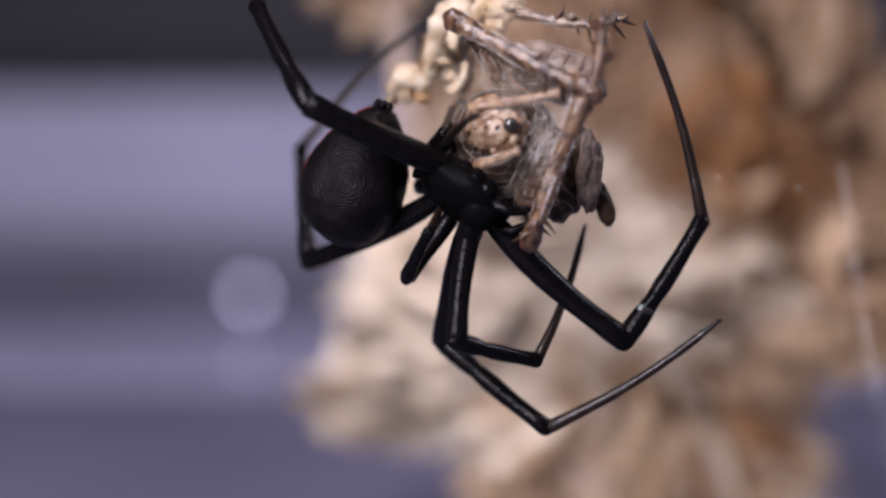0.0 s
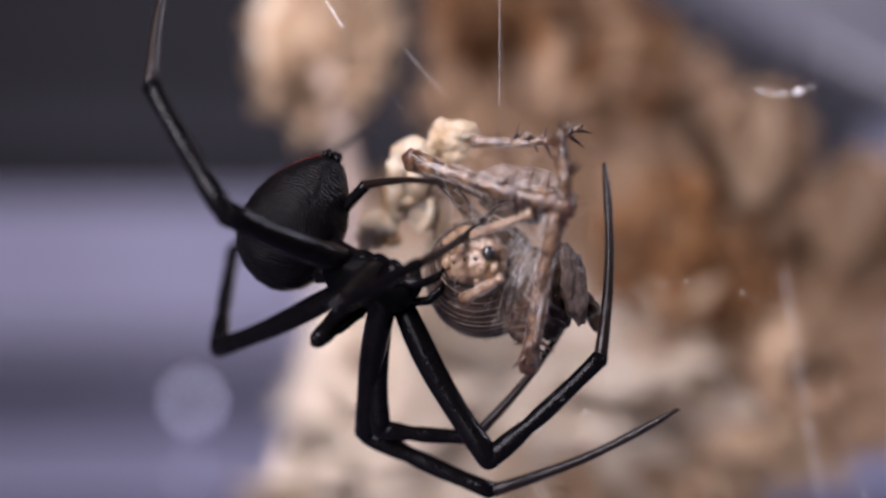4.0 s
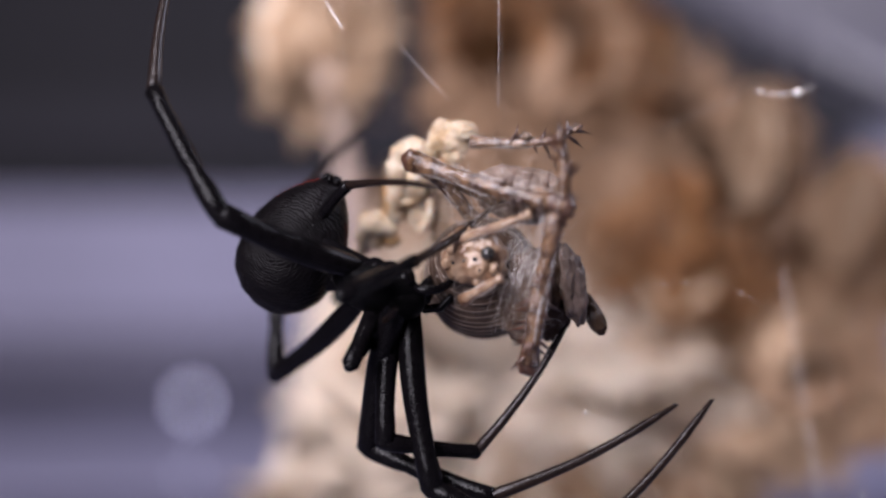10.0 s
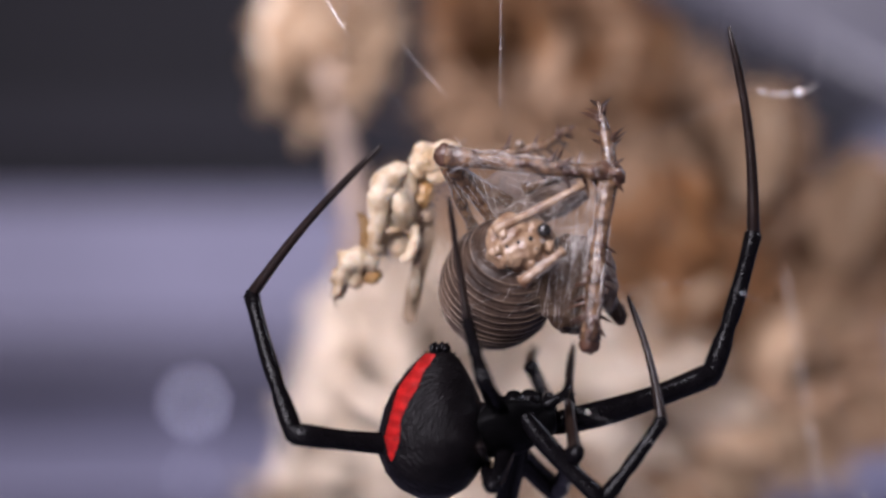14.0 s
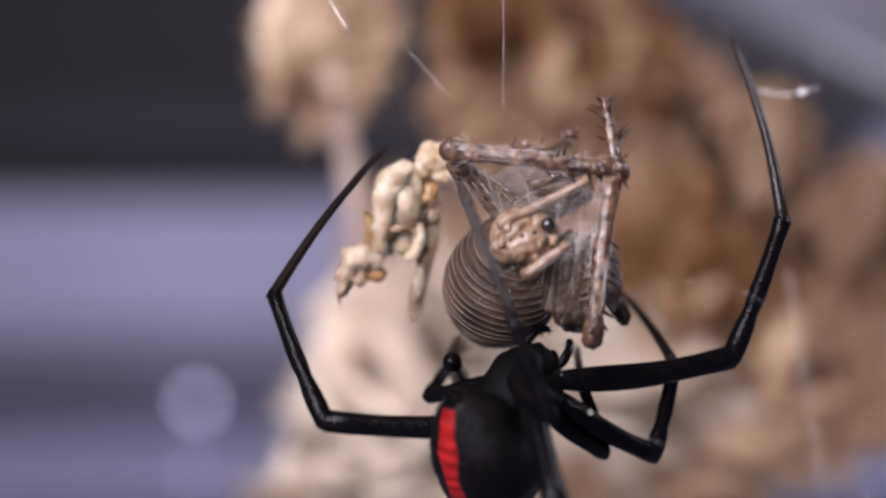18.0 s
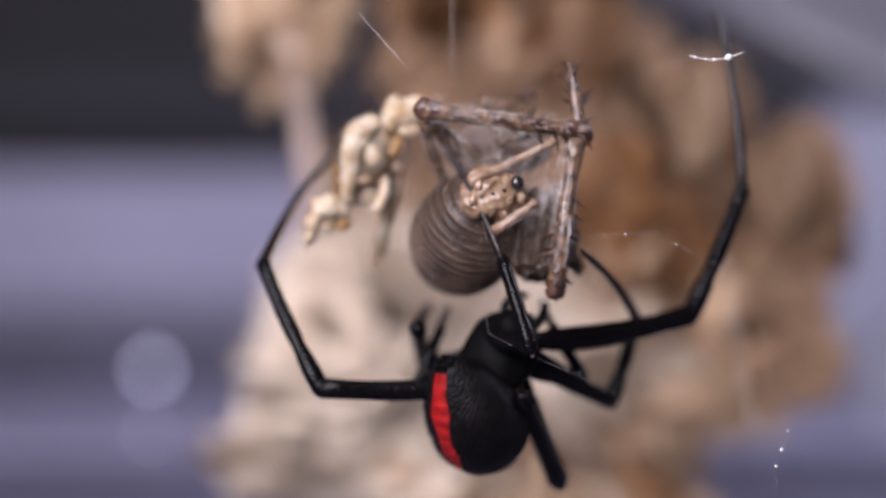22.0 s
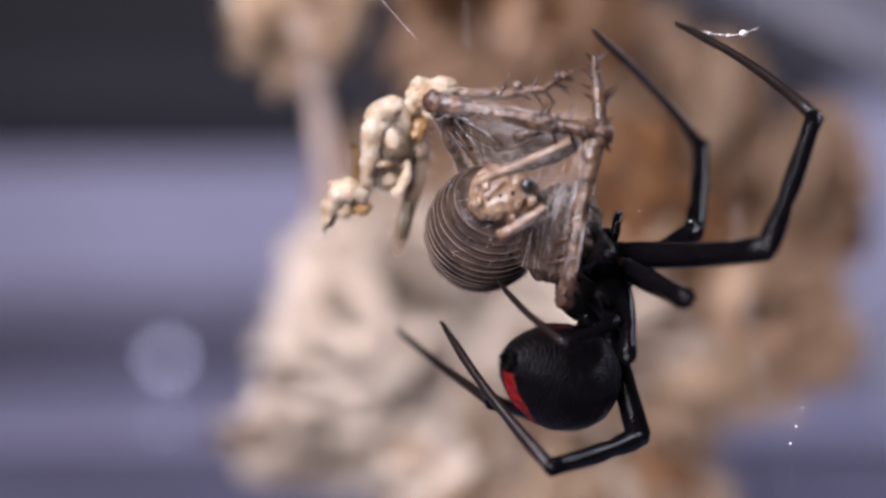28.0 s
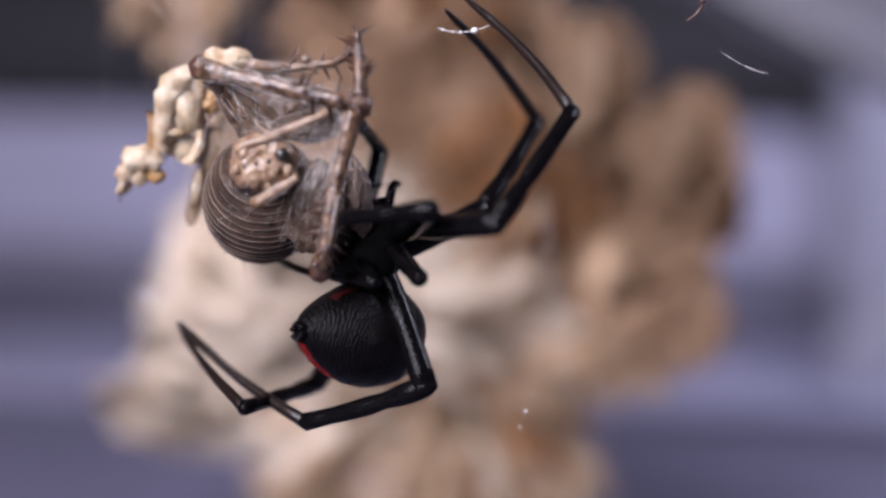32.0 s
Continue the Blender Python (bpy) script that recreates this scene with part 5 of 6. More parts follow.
    stance(10.00, (-3.78, -2.00, -2.57), (0.95, -0.21, -0.21), (-0.20, -0.46, -0.87), (-9.56, 1.60, 0.04), (0.40, -0.10, 0.91), (-0.94, 0.26, 0.21),
           ((-4.80, 1.77, -12.81), (3.02, -1.56, -15.45), (14.71, -0.17, -9.92)),
           ((-5.77, -10.98, -2.70), (-1.66, -7.10, -0.70), (3.04, -0.83, 2.60)),
           ((-8.60, 0.09, 1.04), (-5.95, -2.28, 3.97), (-0.48, -7.40, 3.64)),
           ((-13.16, -7.38, 2.10), (-17.48, -5.23, 9.58), (-16.62, 0.80, 19.92)),
           ((-0.64, -2.56, -14.85), (7.81, -3.95, -18.47), (16.82, -1.05, -9.56)),
           ((-3.61, -1.97, -12.01), (2.06, -0.20, -12.86), (7.93, -0.31, -4.52)),
           ((-5.67, -4.19, -7.03), (-4.48, -0.07, -5.34), (-2.89, -5.62, -3.70)),
           ((-11.55, 8.94, -8.61), (-11.57, 10.70, 0.83), (-5.45, 18.06, 9.63)))
    stance(10.30, (-3.98, -2.00, -2.43), (0.95, -0.21, -0.21), (-0.20, -0.46, -0.87), (-9.37, 1.60, 0.40), (0.40, -0.10, 0.91), (-0.94, 0.26, 0.21),
           ((-4.36, 1.21, -13.03), (4.18, 0.49, -15.44), (15.69, 2.56, -9.78)),
           ((-5.62, -11.05, -2.79), (-1.68, -6.91, -0.97), (3.23, -0.92, 2.53)),
           ((-8.79, -0.11, 1.47), (-5.47, -1.92, 4.09), (-0.00, -7.02, 3.45)),
           ((-13.09, -8.06, 1.86), (-17.53, -6.94, 9.49), (-16.41, -0.66, 19.65)),
           ((4.30, -2.50, -12.76), (12.68, -3.31, -8.79), (16.94, -1.71, 3.39)),
           ((-3.52, -1.45, -11.97), (2.43, -1.70, -12.73), (8.04, -1.30, -4.22)),
           ((-6.03, -4.21, -6.79), (-4.48, -0.13, -5.34), (-2.89, -5.68, -3.70)),
           ((-12.04, 6.75, -8.44), (-12.79, 15.69, -4.50), (-6.57, 15.07, 6.90)))
    hold(10.40, 10.30)
    stance(11.00, (-6.17, -2.00, -1.37), (0.86, -0.30, -0.41), (-0.42, -0.47, -0.78), (-11.55, 1.59, 3.24), (0.46, -0.03, 0.89), (-0.95, 0.16, 0.26),
           ((-5.32, -1.09, -13.03), (3.28, -1.73, -15.21), (14.91, 1.88, -10.63)),
           ((-6.28, -10.71, -3.71), (-1.50, -7.54, -1.97), (4.34, -3.42, 2.64)),
           ((-8.41, 2.08, 2.05), (-4.51, 0.64, 4.01), (0.24, -5.12, 3.28)),
           ((-14.51, -8.94, 2.27), (-18.15, -6.81, 10.10), (-16.55, 0.28, 19.65)),
           ((-0.57, 5.92, -11.14), (4.66, 13.40, -9.35), (7.24, 0.89, -6.91)),
           ((-5.48, 5.53, -8.95), (0.51, 5.47, -9.40), (7.05, -1.93, -6.83)),
           ((-10.06, -4.55, -3.23), (-8.05, -0.41, -3.18), (-6.61, 5.34, -2.23)),
           ((-17.20, 6.85, -4.93), (-16.78, 14.17, 1.26), (-5.79, 14.17, 8.20)))
    stance(11.50, (-5.65, -2.00, -2.25), (0.76, -0.25, -0.60), (-0.62, -0.47, -0.62), (-11.05, 1.59, 2.95), (0.41, -0.05, 0.91), (-0.97, -0.13, 0.21),
           ((-7.59, -5.38, -13.88), (-2.33, -0.59, -19.23), (8.20, 6.83, -17.54)),
           ((-6.72, 0.97, -7.75), (-0.77, 0.94, -8.55), (5.82, -1.53, -3.78)),
           ((-8.60, 1.87, -0.77), (-5.23, 0.24, 1.91), (-0.18, -5.14, 3.28)),
           ((-14.07, -8.21, 1.85), (-17.90, -6.82, 9.77), (-16.66, -0.24, 19.73)),
           ((-7.18, 2.46, -14.65), (0.75, 7.21, -15.69), (7.51, 15.40, -8.19)),
           ((-10.71, 4.79, -8.03), (-7.36, -0.17, -8.38), (-5.71, 9.88, -7.81)),
           ((-11.05, -2.55, -4.59), (-8.91, 1.23, -3.05), (-6.39, -4.12, -2.03)),
           ((-17.04, 3.98, -4.51), (-17.55, 11.60, 1.63), (-6.25, 11.67, 8.06)))
    stance(12.00, (-2.38, -2.00, -6.02), (0.80, -0.27, -0.53), (-0.51, -0.46, -0.72), (-8.84, 1.60, -0.98), (0.33, -0.01, 0.94), (-0.96, -0.23, 0.16),
           ((-4.63, -1.16, -17.35), (1.82, -7.01, -15.54), (6.69, 4.14, -10.97)),
           ((3.52, -1.55, -11.00), (8.35, 0.14, -7.87), (9.15, -5.62, -1.66)),
           ((-5.85, 1.62, -4.88), (-4.03, -1.20, -1.74), (-0.19, -5.54, 3.03)),
           ((-10.20, -6.64, 1.38), (-14.43, -4.64, 8.95), (-14.30, -2.36, 20.73)),
           ((1.07, 1.40, -18.69), (9.83, 3.80, -16.69), (21.62, 6.11, -11.73)),
           ((-5.33, 5.88, -12.28), (-0.75, 2.29, -10.78), (4.32, 10.57, -7.66)),
           ((-8.42, -0.72, -7.38), (-5.03, -3.80, -6.88), (-3.49, 1.99, -6.54)),
           ((-15.60, 3.51, -6.12), (-16.06, 6.22, 3.08), (-4.95, 10.47, 8.33)))
    stance(12.60, (-0.50, -2.00, -7.43), (0.87, -0.22, -0.44), (-0.42, -0.47, -0.78), (-7.44, 1.59, -4.19), (0.15, -0.05, 0.99), (-0.94, -0.32, 0.10),
           ((0.33, 3.80, -17.07), (2.24, -2.46, -23.09), (11.91, 6.02, -21.21)),
           ((3.80, 1.94, -11.18), (8.77, 1.76, -7.83), (9.38, -4.09, -1.69)),
           ((-2.61, 2.27, -4.91), (-1.92, -1.00, -1.74), (-0.27, -6.74, 2.79)),
           ((-7.99, -3.49, 1.52), (-11.82, -1.50, 9.30), (-13.78, 2.19, 20.55)),
           ((11.31, 1.15, -13.82), (16.87, 0.60, -6.39), (18.22, 0.79, 6.54)),
           ((-3.43, 5.18, -14.35), (-0.40, 0.39, -12.39), (3.60, 7.35, -6.11)),
           ((-6.51, -0.65, -9.21), (-3.66, -4.13, -8.24), (-2.41, 1.66, -7.25)),
           ((-12.94, 1.32, -8.14), (-14.32, 4.93, 0.86), (-4.89, 10.33, 8.00)))
    stance(13.00, (3.33, -1.00, -9.21), (0.99, 0.00, -0.11), (-0.10, -0.50, -0.86), (-2.88, 0.00, -8.15), (-0.03, 0.03, 1.00), (-0.82, -0.57, 0.05),
           ((3.70, 4.99, -18.38), (5.74, -2.26, -23.14), (13.99, 7.65, -21.52)),
           ((9.06, -0.49, -13.96), (12.35, -0.46, -8.95), (11.21, 3.71, -1.63)),
           ((3.25, -8.30, -7.24), (2.42, -5.98, -3.35), (1.82, -1.43, 2.58)),
           ((-0.53, -11.42, -6.37), (-1.03, -3.30, -2.74), (-1.16, 5.84, 5.03)),
           ((16.22, -1.17, -7.42), (20.28, -0.27, 0.89), (24.57, 3.34, 12.62)),
           ((6.78, 9.29, -10.12), (7.38, 3.81, -7.77), (9.16, 13.84, -7.27)),
           ((0.29, -3.59, -12.86), (1.82, -5.20, -8.83), (2.30, 0.71, -7.91)),
           ((-10.12, 3.99, -12.18), (-13.66, 3.78, -3.26), (-4.71, 5.71, 5.98)))
    stance(14.00, (4.13, -1.99, -11.05), (0.96, 0.00, 0.28), (-0.10, -0.60, -0.80), (-0.69, -2.00, -11.23), (0.00, -0.09, 1.00), (-0.75, -0.66, -0.05),
           ((3.64, 4.31, -19.39), (5.63, -3.66, -22.82), (13.79, 6.34, -21.27)),
           ((9.61, -4.56, -15.26), (13.16, -4.55, -10.42), (11.59, -0.52, -3.11)),
           ((2.22, -8.58, -7.55), (1.38, -5.34, -4.39), (0.23, -5.87, 3.00)),
           ((7.32, 3.43, -15.90), (7.90, -4.69, -12.31), (8.61, 5.77, -6.47)),
           ((17.03, 0.50, -7.97), (19.57, -0.10, 0.96), (17.80, -1.53, 13.76)),
           ((6.68, 8.37, -10.03), (5.62, 2.94, -7.71), (6.55, 13.09, -7.22)),
           ((2.80, -5.73, -14.21), (2.57, -1.20, -13.44), (2.09, -6.92, -11.70)),
           ((-9.19, -4.52, -11.23), (-12.19, -0.85, -2.88), (-3.93, -5.34, 6.10)))
    stance(16.50, (4.64, -2.98, -8.54), (0.52, 0.21, 0.83), (-0.42, -0.85, -0.32), (2.32, -3.99, -12.46), (-0.45, -0.61, 0.65), (-0.65, -0.70, -0.30),
           ((6.16, -11.19, -14.71), (7.65, -6.56, -22.17), (13.43, 5.02, -21.01)),
           ((5.93, -9.26, -9.62), (3.79, -8.95, -4.02), (0.71, -6.97, 3.65)),
           ((-1.20, 1.93, -9.47), (0.28, 5.83, -7.53), (1.51, 13.19, -6.83)),
           ((1.43, 7.15, -9.93), (0.26, -1.19, -7.06), (1.08, 10.76, -6.29)),
           ((18.08, 0.36, -6.87), (21.16, -0.46, 1.86), (18.78, 4.05, 13.82)),
           ((13.25, 1.46, -13.17), (14.47, 0.59, -7.36), (11.77, 9.35, -2.89)),
           ((9.90, 0.31, -12.92), (8.50, -0.24, -8.57), (8.65, 5.41, -6.56)),
           ((-7.53, -4.25, -10.47), (-11.09, 0.38, -2.85), (-3.68, -5.24, 6.24)))
    hold(19.60, 16.50)
    stance(20.00, (5.64, -2.99, -8.41), (0.52, 0.21, 0.83), (-0.42, -0.85, -0.32), (3.33, -4.00, -12.67), (-0.45, -0.61, 0.65), (-0.65, -0.70, -0.30),
           ((7.04, -9.71, -16.06), (8.67, -4.27, -22.92), (14.71, 7.15, -21.51)),
           ((6.63, -9.35, -9.50), (4.76, -8.65, -3.84), (2.11, -6.31, 3.89)),
           ((-0.21, 1.79, -9.70), (1.33, 5.64, -7.72), (2.64, 12.96, -6.75)),
           ((2.40, 7.12, -10.08), (1.25, -1.19, -7.10), (2.19, 10.75, -6.43)),
           ((18.98, 0.76, -6.97), (22.07, -0.09, 1.76), (20.35, 1.91, 14.49)),
           ((13.98, 1.49, -13.40), (15.64, 1.62, -7.64), (12.91, 10.40, -3.21)),
           ((10.89, 0.32, -12.78), (9.28, -1.16, -8.73), (9.39, 4.40, -6.50)),
           ((-6.55, -4.16, -10.49), (-10.06, 0.68, -2.98), (-2.80, -5.27, 6.02)))
    stance(20.60, (6.61, -2.25, -9.46), (0.48, 0.21, 0.85), (-0.44, -0.84, -0.30), (4.66, -2.27, -13.75), (-0.47, -0.58, 0.66), (-0.67, -0.69, -0.29),
           ((10.92, 0.99, -18.94), (7.99, -4.45, -12.53), (6.88, 8.45, -11.40)),
           ((7.92, -8.76, -8.62), (6.36, -6.33, -3.36), (2.79, -4.50, 4.13)),
           ((1.04, 1.49, -12.75), (2.82, 1.71, -8.51), (3.59, 9.07, -7.29)),
           ((1.91, 7.60, -11.32), (1.21, -0.75, -8.33), (2.39, 11.15, -7.40)),
           ((19.97, 1.17, -7.53), (23.36, 0.25, 1.08), (22.03, 3.70, 13.54)),
           ((14.74, 3.15, -13.48), (16.59, 4.29, -7.90), (11.77, -3.28, -3.06)),
           ((12.52, 1.38, -11.81), (10.33, -0.74, -8.36), (10.06, 5.02, -6.73)),
           ((-5.48, -3.43, -11.56), (-9.65, -0.57, -3.40), (-4.68, 8.53, 4.44)))
    stance(22.00, (6.86, -2.26, -9.62), (0.48, 0.21, 0.85), (-0.44, -0.84, -0.30), (5.01, -2.29, -13.98), (-0.47, -0.58, 0.66), (-0.67, -0.69, -0.29),
           ((10.98, 1.61, -19.04), (8.04, -3.79, -12.60), (6.92, 9.11, -11.46)),
           ((8.15, -8.77, -8.92), (6.59, -6.50, -3.59), (2.91, -4.80, 3.89)),
           ((1.03, 1.34, -12.73), (2.82, 1.80, -8.52), (3.59, 9.16, -7.30)),
           ((1.91, 7.53, -11.32), (1.21, -0.82, -8.33), (2.39, 11.09, -7.39)),
           ((20.06, 1.58, -7.56), (23.46, 0.65, 1.05), (22.13, 3.67, 13.62)),
           ((14.82, 3.32, -13.63), (16.60, 3.39, -7.90), (11.90, -4.27, -3.08)),
           ((12.55, 1.64, -11.83), (10.36, -0.47, -8.38), (10.08, 5.30, -6.74)),
           ((-5.23, -3.42, -12.06), (-9.24, -0.23, -3.94), (-4.63, 8.86, 4.12)))
    hold(22.55, 22.00)
    stance(22.80, (6.29, -7.23, -9.47), (0.31, 0.21, 0.92), (-0.52, -0.80, -0.29), (3.78, -7.25, -14.13), (-0.51, -0.48, 0.71), (-0.62, -0.71, -0.34),
           ((8.17, -2.86, -19.73), (6.06, -9.90, -14.71), (5.65, 3.08, -13.97)),
           ((7.57, -13.14, -10.91), (5.60, -12.97, -5.24), (2.43, -13.36, 2.64)),
           ((0.59, -6.55, -13.91), (2.31, -6.35, -9.64), (3.22, 0.79, -7.54)),
           ((-0.72, 1.21, -13.37), (0.66, -6.77, -9.67), (1.94, 5.01, -7.75)),
           ((18.51, -1.58, -7.93), (21.89, -2.54, 0.68), (17.79, -9.79, 10.66)),
           ((14.23, -2.42, -13.60), (15.35, -2.27, -7.70), (10.23, -10.17, -3.78)),
           ((9.76, -13.24, -12.09), (8.42, -10.94, -8.34), (8.53, -5.23, -6.51)),
           ((-3.61, -9.00, -14.65), (-11.49, -5.64, -9.88), (-11.11, -15.04, -0.90)))
    stance(23.00, (5.96, -9.22, -9.77), (0.31, 0.22, 0.92), (-0.52, -0.80, -0.29), (3.14, -9.24, -14.24), (-0.32, -0.58, 0.75), (-0.61, -0.71, -0.34),
           ((8.20, -4.44, -19.84), (5.76, -11.46, -14.96), (5.33, 1.51, -14.26)),
           ((7.21, -15.16, -11.16), (5.23, -15.13, -5.49), (2.08, -15.00, 2.40)),
           ((0.27, -8.74, -14.20), (2.02, -8.17, -9.98), (2.93, -1.03, -7.90)),
           ((-0.94, -0.69, -13.63), (0.43, -8.69, -9.98), (1.66, 3.09, -8.11)),
           ((17.99, -3.24, -8.29), (20.88, -3.69, 0.54), (16.09, -11.33, 9.92)),
           ((13.92, -4.47, -13.94), (15.21, -3.04, -8.26), (9.89, -10.75, -4.21)),
           ((9.47, -15.21, -12.43), (8.27, -12.34, -9.03), (8.03, -6.51, -7.62)),
           ((-4.71, -6.77, -15.63), (-7.75, -0.07, -9.47), (-4.55, -7.58, 0.65)))
    hold(23.25, 23.00)
    stance(24.00, (5.74, -9.20, -9.00), (0.11, 0.22, 0.97), (-0.54, -0.84, -0.09), (4.65, -9.27, -13.92), (-0.40, -0.68, 0.61), (-0.56, -0.70, -0.44),
           ((8.90, -16.22, -15.77), (7.56, -8.41, -11.71), (5.89, 4.24, -9.26)),
           ((8.54, -8.93, -15.40), (7.31, -14.22, -12.86), (5.35, -6.44, -10.08)),
           ((0.37, -3.88, -11.29), (1.07, -7.94, -9.24), (2.13, -0.65, -7.82)),
           ((1.27, 0.72, -12.14), (1.53, -7.81, -9.61), (2.31, 4.11, -8.46)),
           ((17.81, -4.03, -6.19), (21.15, -3.69, 2.48), (15.94, -13.03, 9.88)),
           ((14.71, -5.06, -11.40), (14.93, -9.02, -6.89), (11.36, 0.07, -3.95)),
           ((10.07, -15.09, -10.94), (8.72, -11.36, -8.61), (8.50, -5.48, -7.41)),
           ((-4.34, -6.34, -14.95), (-7.22, 1.68, -10.54), (-1.98, -4.48, -0.36)))
    stance(25.00, (5.74, -9.20, -9.00), (0.11, 0.22, 0.97), (-0.54, -0.84, -0.09), (4.43, -9.27, -14.18), (-0.42, -0.66, 0.62), (-0.56, -0.70, -0.44),
           ((10.74, -10.04, -18.35), (7.46, -14.44, -11.35), (5.09, -2.60, -6.51)),
           ((8.54, -8.93, -15.40), (7.31, -14.22, -12.86), (5.35, -6.44, -10.08)),
           ((0.37, -3.89, -11.31), (1.07, -7.95, -9.26), (2.02, -0.66, -7.77)),
           ((1.27, 0.72, -12.16), (1.53, -7.81, -9.63), (2.31, 4.11, -8.48)),
           ((17.72, -3.86, -6.22), (21.11, -3.12, 2.41), (15.93, -12.45, 9.82)),
           ((14.35, -4.70, -11.63), (14.70, -8.41, -6.94), (11.35, 0.78, -4.06)),
           ((10.07, -15.08, -10.96), (8.72, -11.35, -8.63), (8.50, -5.47, -7.43)),
           ((-4.53, -6.93, -14.90), (-7.42, 1.10, -10.52), (-2.25, -5.38, -0.50)))
    stance(25.50, (7.15, -9.25, -10.60), (0.42, 0.22, 0.88), (-0.53, -0.82, -0.19), (3.27, -9.27, -14.89), (-0.50, -0.42, 0.75), (-0.67, -0.70, -0.24),
           ((7.96, -10.72, -21.01), (6.59, -12.43, -12.39), (4.11, -23.62, -6.25)),
           ((6.88, -9.31, -17.57), (5.75, -12.16, -12.42), (5.47, -3.94, -10.28)),
           ((1.78, -3.66, -11.78), (2.04, 0.50, -9.83), (2.20, -6.64, -7.55)),
           ((13.93, -4.46, -8.78), (16.18, 1.01, -2.13), (13.53, -7.33, 6.08)),
           ((19.91, -5.09, -7.35), (21.82, -8.12, 1.23), (17.86, -1.10, 11.43)),
           ((15.97, -4.52, -13.50), (15.75, -5.92, -7.67), (10.22, -13.50, -3.67)),
           ((9.62, -15.30, -13.83), (8.58, -13.06, -9.95), (8.16, -7.45, -7.87)),
           ((-3.26, -16.04, -13.14), (-7.13, -8.58, -8.50), (-1.83, -17.54, -0.71)))
    stance(27.30, (11.41, -7.24, -5.94), (0.11, 0.22, 0.97), (-0.54, -0.83, 0.12), (9.17, -8.32, -12.26), (-0.71, -0.69, 0.15), (-0.46, -0.03, -0.89),
           ((14.27, -7.89, -16.26), (8.15, -14.28, -17.17), (1.85, -6.21, -9.15)),
           ((11.56, -13.59, -4.54), (11.34, -7.83, -2.89), (11.49, 0.64, -2.17)),
           ((12.21, -11.12, -8.75), (8.98, -14.20, -9.89), (5.34, -8.63, -6.42)),
           ((18.50, -3.15, -3.36), (20.03, 3.15, 2.73), (11.97, -1.87, 10.06)),
           ((20.50, -16.54, -4.15), (24.07, -13.09, 3.72), (17.13, -4.24, 10.24)),
           ((15.77, -16.20, -7.02), (13.06, -11.14, -5.29), (12.86, -0.95, -4.83)),
           ((12.97, -11.97, -10.83), (12.41, -7.99, -8.59), (11.06, -13.59, -6.90)),
           ((10.38, 0.99, -16.12), (4.98, -6.69, -14.15), (-1.07, 4.15, -10.31)))
    hold(29.20, 27.30)
    stance(30.00, (11.62, -7.66, -5.90), (0.13, 0.21, 0.97), (-0.64, -0.76, 0.12), (9.90, -8.57, -12.40), (-0.61, -0.78, 0.15), (-0.46, 0.02, -0.89),
           ((15.57, -8.32, -15.87), (9.44, -14.73, -16.63), (1.66, -5.72, -11.41)),
           ((11.77, -13.88, -4.34), (11.76, -8.02, -3.03), (11.94, 0.44, -2.31)),
           ((13.89, -9.60, -10.09), (10.54, -12.72, -9.65), (6.30, -7.30, -6.67)),
           ((18.89, -4.17, -2.95), (20.70, 2.07, 3.14), (12.50, -3.14, 10.20)),
           ((19.46, -18.00, -3.78), (23.45, -15.15, 4.12), (17.12, -5.70, 10.42)),
           ((16.59, -16.74, -5.94), (13.80, -11.52, -4.91), (13.66, -1.33, -4.60)),
           ((14.08, -13.25, -9.99), (13.02, -9.45, -7.61), (11.46, -15.10, -6.31)),
           ((10.80, 0.83, -15.69), (2.77, -4.38, -15.03), (-3.52, 6.67, -12.33)))
    hold(30.50, 30.00)
    stance(30.90, (10.18, -7.45, -7.07), (0.13, 0.21, 0.97), (-0.64, -0.75, 0.12), (9.20, -8.43, -11.99), (-0.60, -0.80, 0.05), (-0.46, 0.03, -0.89),
           ((11.95, -12.29, -16.09), (5.40, -6.27, -16.02), (-1.44, -11.97, -6.55)),
           ((10.98, -13.30, -4.43), (10.91, -7.44, -3.12), (11.02, 1.03, -2.41)),
           ((12.75, -10.05, -10.13), (9.93, -13.55, -9.16), (5.25, -8.20, -6.75)),
           ((17.33, -7.83, -3.42), (20.00, -2.00, 2.74), (13.33, 4.00, 10.71)),
           ((17.52, -18.03, -4.35), (22.44, -15.04, 2.95), (17.00, -5.76, 10.24)),
           ((15.77, -16.15, -5.05), (13.38, -10.65, -4.84), (10.81, -20.51, -4.28)),
           ((13.12, -13.92, -9.34), (11.69, -10.05, -7.31), (11.63, -4.06, -6.86)),
           ((6.76, 1.23, -15.49), (1.11, -6.51, -16.12), (-3.76, 5.20, -13.27)))
    hold(31.30, 30.90)
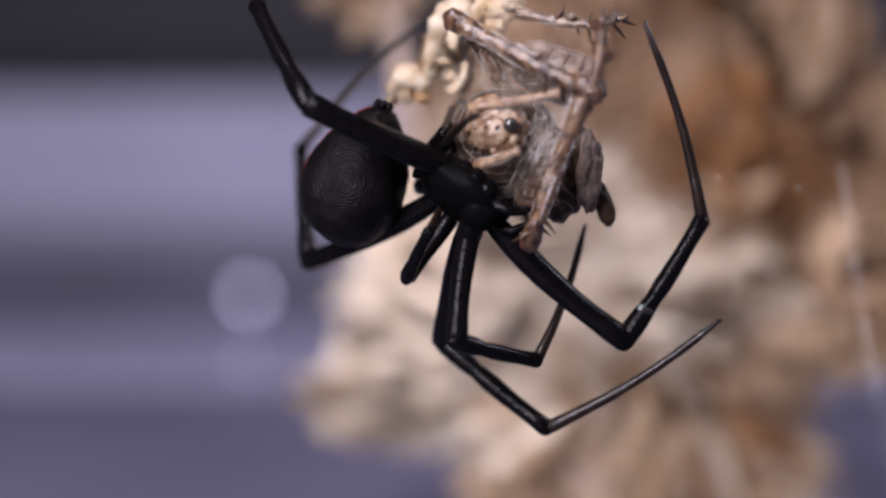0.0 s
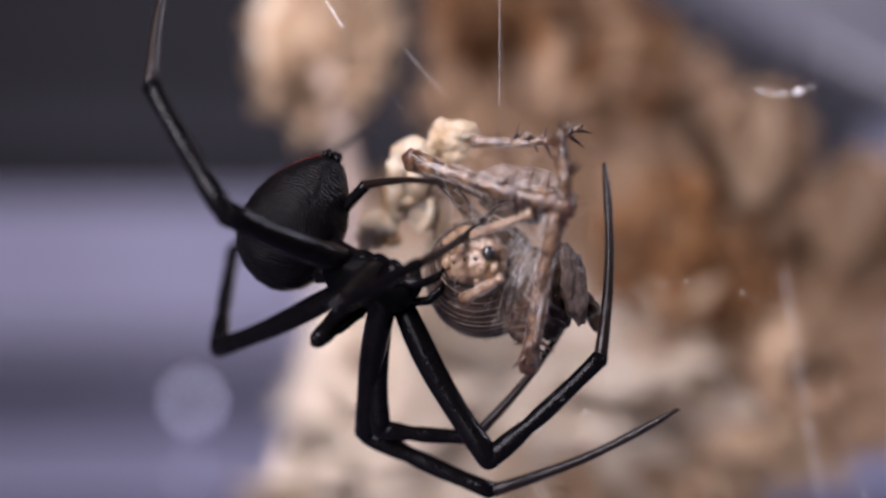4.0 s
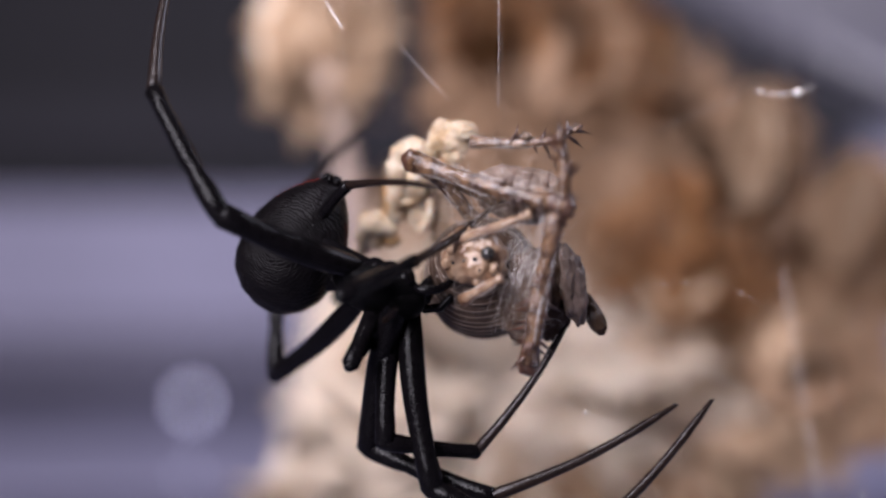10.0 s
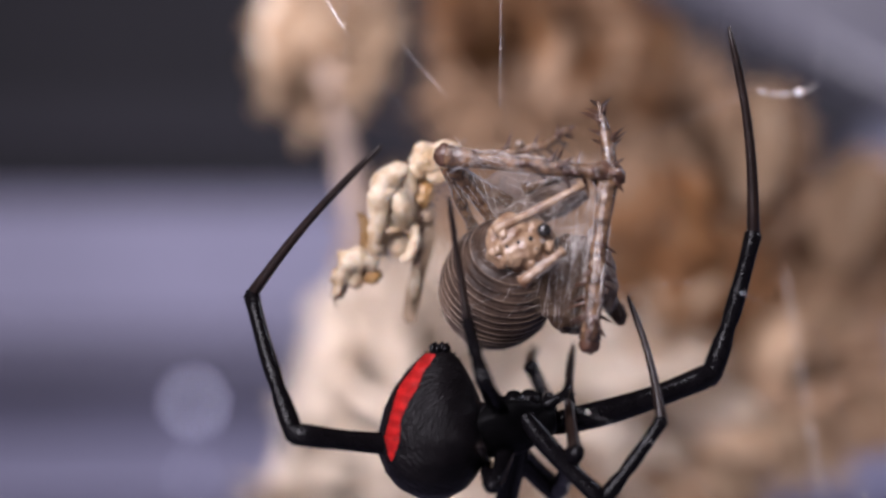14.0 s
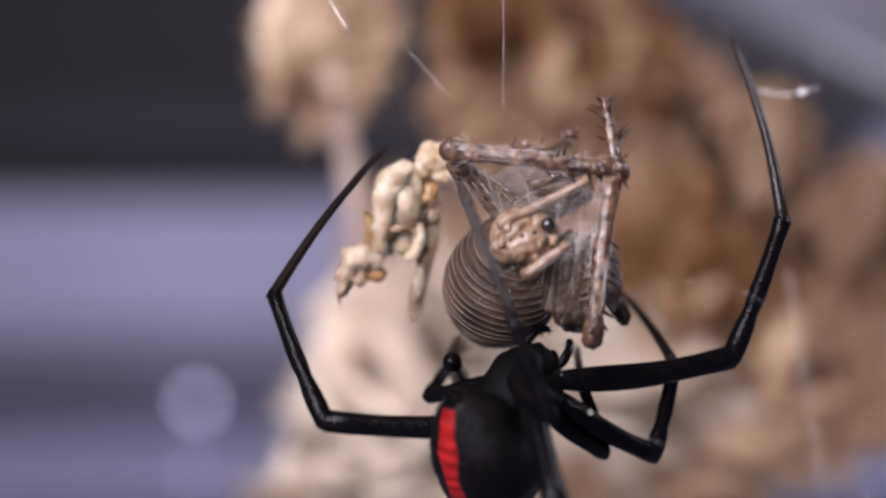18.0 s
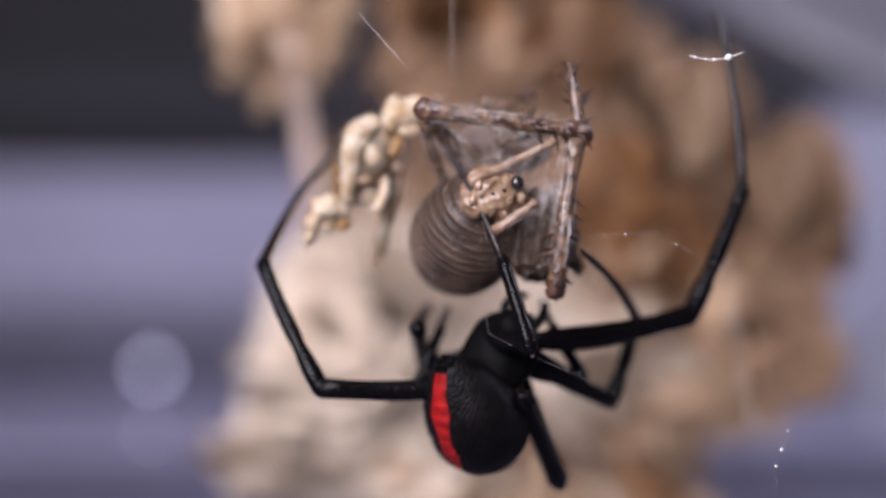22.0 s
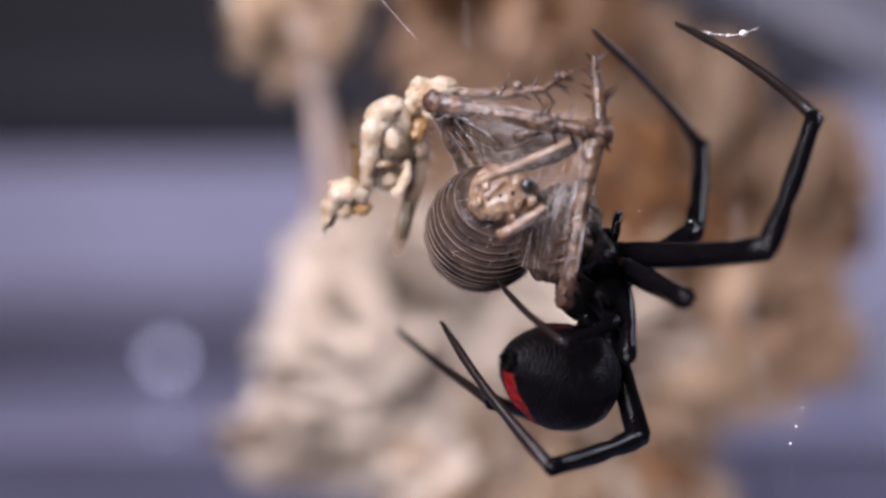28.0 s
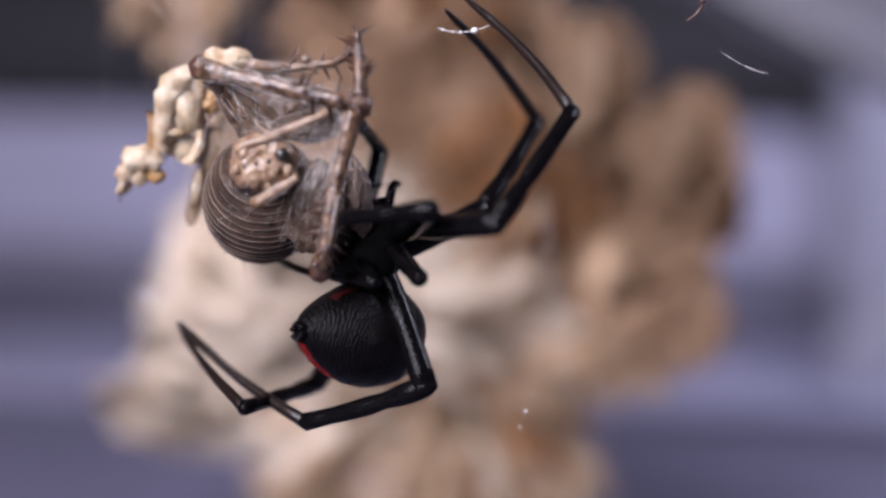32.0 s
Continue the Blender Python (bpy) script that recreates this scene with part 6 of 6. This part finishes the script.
    stance(32.00, (13.84, -11.31, -4.68), (0.07, 0.25, 0.97), (-0.50, -0.85, 0.13), (13.64, -11.59, -10.42), (-0.73, -0.69, -0.03), (-0.43, -0.06, -0.90),
           ((17.91, -15.57, -13.20), (10.23, -12.14, -16.11), (0.75, -5.05, -10.74)),
           ((13.98, -4.31, 1.22), (13.20, -10.08, 2.68), (11.74, -1.71, 2.29)),
           ((14.57, -15.53, -6.89), (11.78, -11.88, -6.75), (9.01, -18.72, -5.40)),
           ((21.10, -7.33, -2.49), (24.58, -1.83, 3.59), (18.42, -9.71, 10.22)),
           ((21.98, -21.17, -2.90), (26.36, -16.37, 3.76), (19.45, -8.34, 11.29)),
           ((18.09, -20.16, -2.28), (12.90, -17.22, -2.93), (11.59, -7.10, -3.05)),
           ((17.48, -17.47, -6.41), (15.43, -13.64, -4.88), (14.29, -7.77, -4.44)),
           ((10.04, -4.24, -14.72), (6.47, -13.14, -15.18), (0.26, -2.47, -11.11)))
    ts = np.array([s[0] for s in STEPS])
    vs = [s[1] for s in STEPS]
    times = [round(0.2 * i, 2) for i in range(161)]
    times = sorted(set(times + [round(t, 2) for t in ts if 2.5 < t < 3.6 or 10 < t < 14.1]))
    body_rows, abdomen_rows = [], []
    leg_rows = {(k, i): [] for k in LEGS for i in range(3)}
    turned = {}
    for t in times:
        v = glide(ts, vs, t)
        body = facing(v[0:3], v[3:6], v[6:9])
        back = body.inverted()
        body_rows.append((t, body))
        abdomen_rows.append((t, back @ facing(v[9:12], -Vector(v[12:15]), v[15:18])))
        for n, key in enumerate(LEGS):
            hx, hy, hz = HIPS[key[1]]
            p = body @ (Vector((hx if key[0] == "R" else -hx, hy, hz)) * MM)
            ways, starts = [], []
            for i in range(3):
                d = (Vector(v[18 + 9 * n + 3 * i:21 + 9 * n + 3 * i]) * MM - p).normalized()
                ways.append(d)
                starts.append(p)
                p = p + d * LEGS[key][i] * MM
            for i, (d, p) in enumerate(zip(ways, starts)):
                arch = -ways[1] if i == 0 else ways[i - 1]
                arch = arch - d * arch.dot(d)
                if (key, i) in turned:
                    d0, q0 = turned[key, i]
                    q = d0.rotation_difference(d) @ q0
                else:
                    q = Vector((0, 0, 1)).rotation_difference(d)
                side = q @ Vector((0, 1, 0))
                roll = math.atan2(d.dot(side.cross(arch)), side.dot(arch)) if arch.length > 0.15 else 0.0
                if (key, i) in turned:
                    roll = max(-0.5, min(0.5, roll))
                q = Quaternion(d, roll) @ q
                turned[key, i] = (d, q)
                leg_rows[key, i].append((t, back @ Matrix.Translation(p) @ q.to_matrix().to_4x4()))
    walk(spider, body_rows)
    walk(abdomen, abdomen_rows)
    for (key, i), rows in leg_rows.items():
        walk(PIECES[key][i], rows)
    prey_rows = [
        (0.00, pose(0.00125, 0.00060, 0.00150, 11.38, 18.39, -24.87)),
        (0.40, pose(0.00125, 0.00060, 0.00150, 11.38, 18.39, -24.87)),
        (1.00, pose(0.00170, 0.00060, 0.00120, 11.38, 18.39, -24.87)),
        (1.60, pose(0.00187, 0.00060, 0.00117, 11.38, 18.39, -24.87)),
        (2.60, pose(0.00187, 0.00060, 0.00117, 11.38, 18.39, -24.87)),
        (3.00, pose(0.00206, 0.00008, 0.00053, 11.92, 14.42, -28.90)),
        (3.50, pose(0.00313, 0.00008, 0.00015, 15.45, 8.71, -24.00)),
        (6.00, pose(0.00313, 0.00008, 0.00015, 15.45, 8.71, -24.00)),
        (10.10, pose(0.00313, 0.00008, 0.00015, 15.45, 8.71, -24.00)),
        (10.60, pose(0.00363, 0.00006, 0.00004, 15.46, 6.09, -18.48)),
        (10.90, pose(0.00363, 0.00006, 0.00004, 15.46, 6.09, -18.48)),
        (11.30, pose(0.00332, 0.00005, 0.00006, 15.69, 7.65, -21.09)),
        (12.50, pose(0.00332, 0.00005, 0.00006, 15.69, 7.65, -21.09)),
        (13.00, pose(0.00413, 0.00002, -0.00039, 17.17, 1.07, -1.46)),
        (14.00, pose(0.00430, 0.00002, 0.00017, 2.40, -0.67, -0.11)),
        (16.50, pose(0.00440, 0.00010, 0.00034, -0.12, 0.07, -0.58)),
        (19.60, pose(0.00440, 0.00010, 0.00034, -0.12, 0.07, -0.58)),
        (20.60, pose(0.00548, -0.00115, 0.00044, 2.59, 0.90, 3.91)),
        (22.55, pose(0.00548, -0.00115, 0.00044, 2.59, 0.90, 3.91)),
        (23.00, pose(0.00470, -0.00861, -0.00141, -2.90, -0.18, -3.56)),
        (23.50, pose(0.00462, -0.00761, -0.00156, 1.51, 2.81, -9.16)),
        (25.50, pose(0.00462, -0.00761, -0.00156, 1.51, 2.81, -9.16)),
        (27.30, pose(0.00546, -0.00757, -0.00079, 8.34, 3.14, -4.47)),
        (29.20, pose(0.00546, -0.00757, -0.00079, 8.34, 3.14, -4.47)),
        (29.90, pose(0.00616, -0.00732, -0.00065, 9.33, 2.57, -5.29)),
        (30.80, pose(0.00567, -0.00730, -0.00085, 9.62, 1.97, -2.98)),
        (31.20, pose(0.00567, -0.00730, -0.00085, 9.62, 1.97, -2.98)),
        (32.00, pose(0.00792, -0.01189, 0.00018, 5.53, 4.17, -7.62)),
    ]
    walk(bundle, prey_rows)
    walk(husk, prey_rows)


motions()
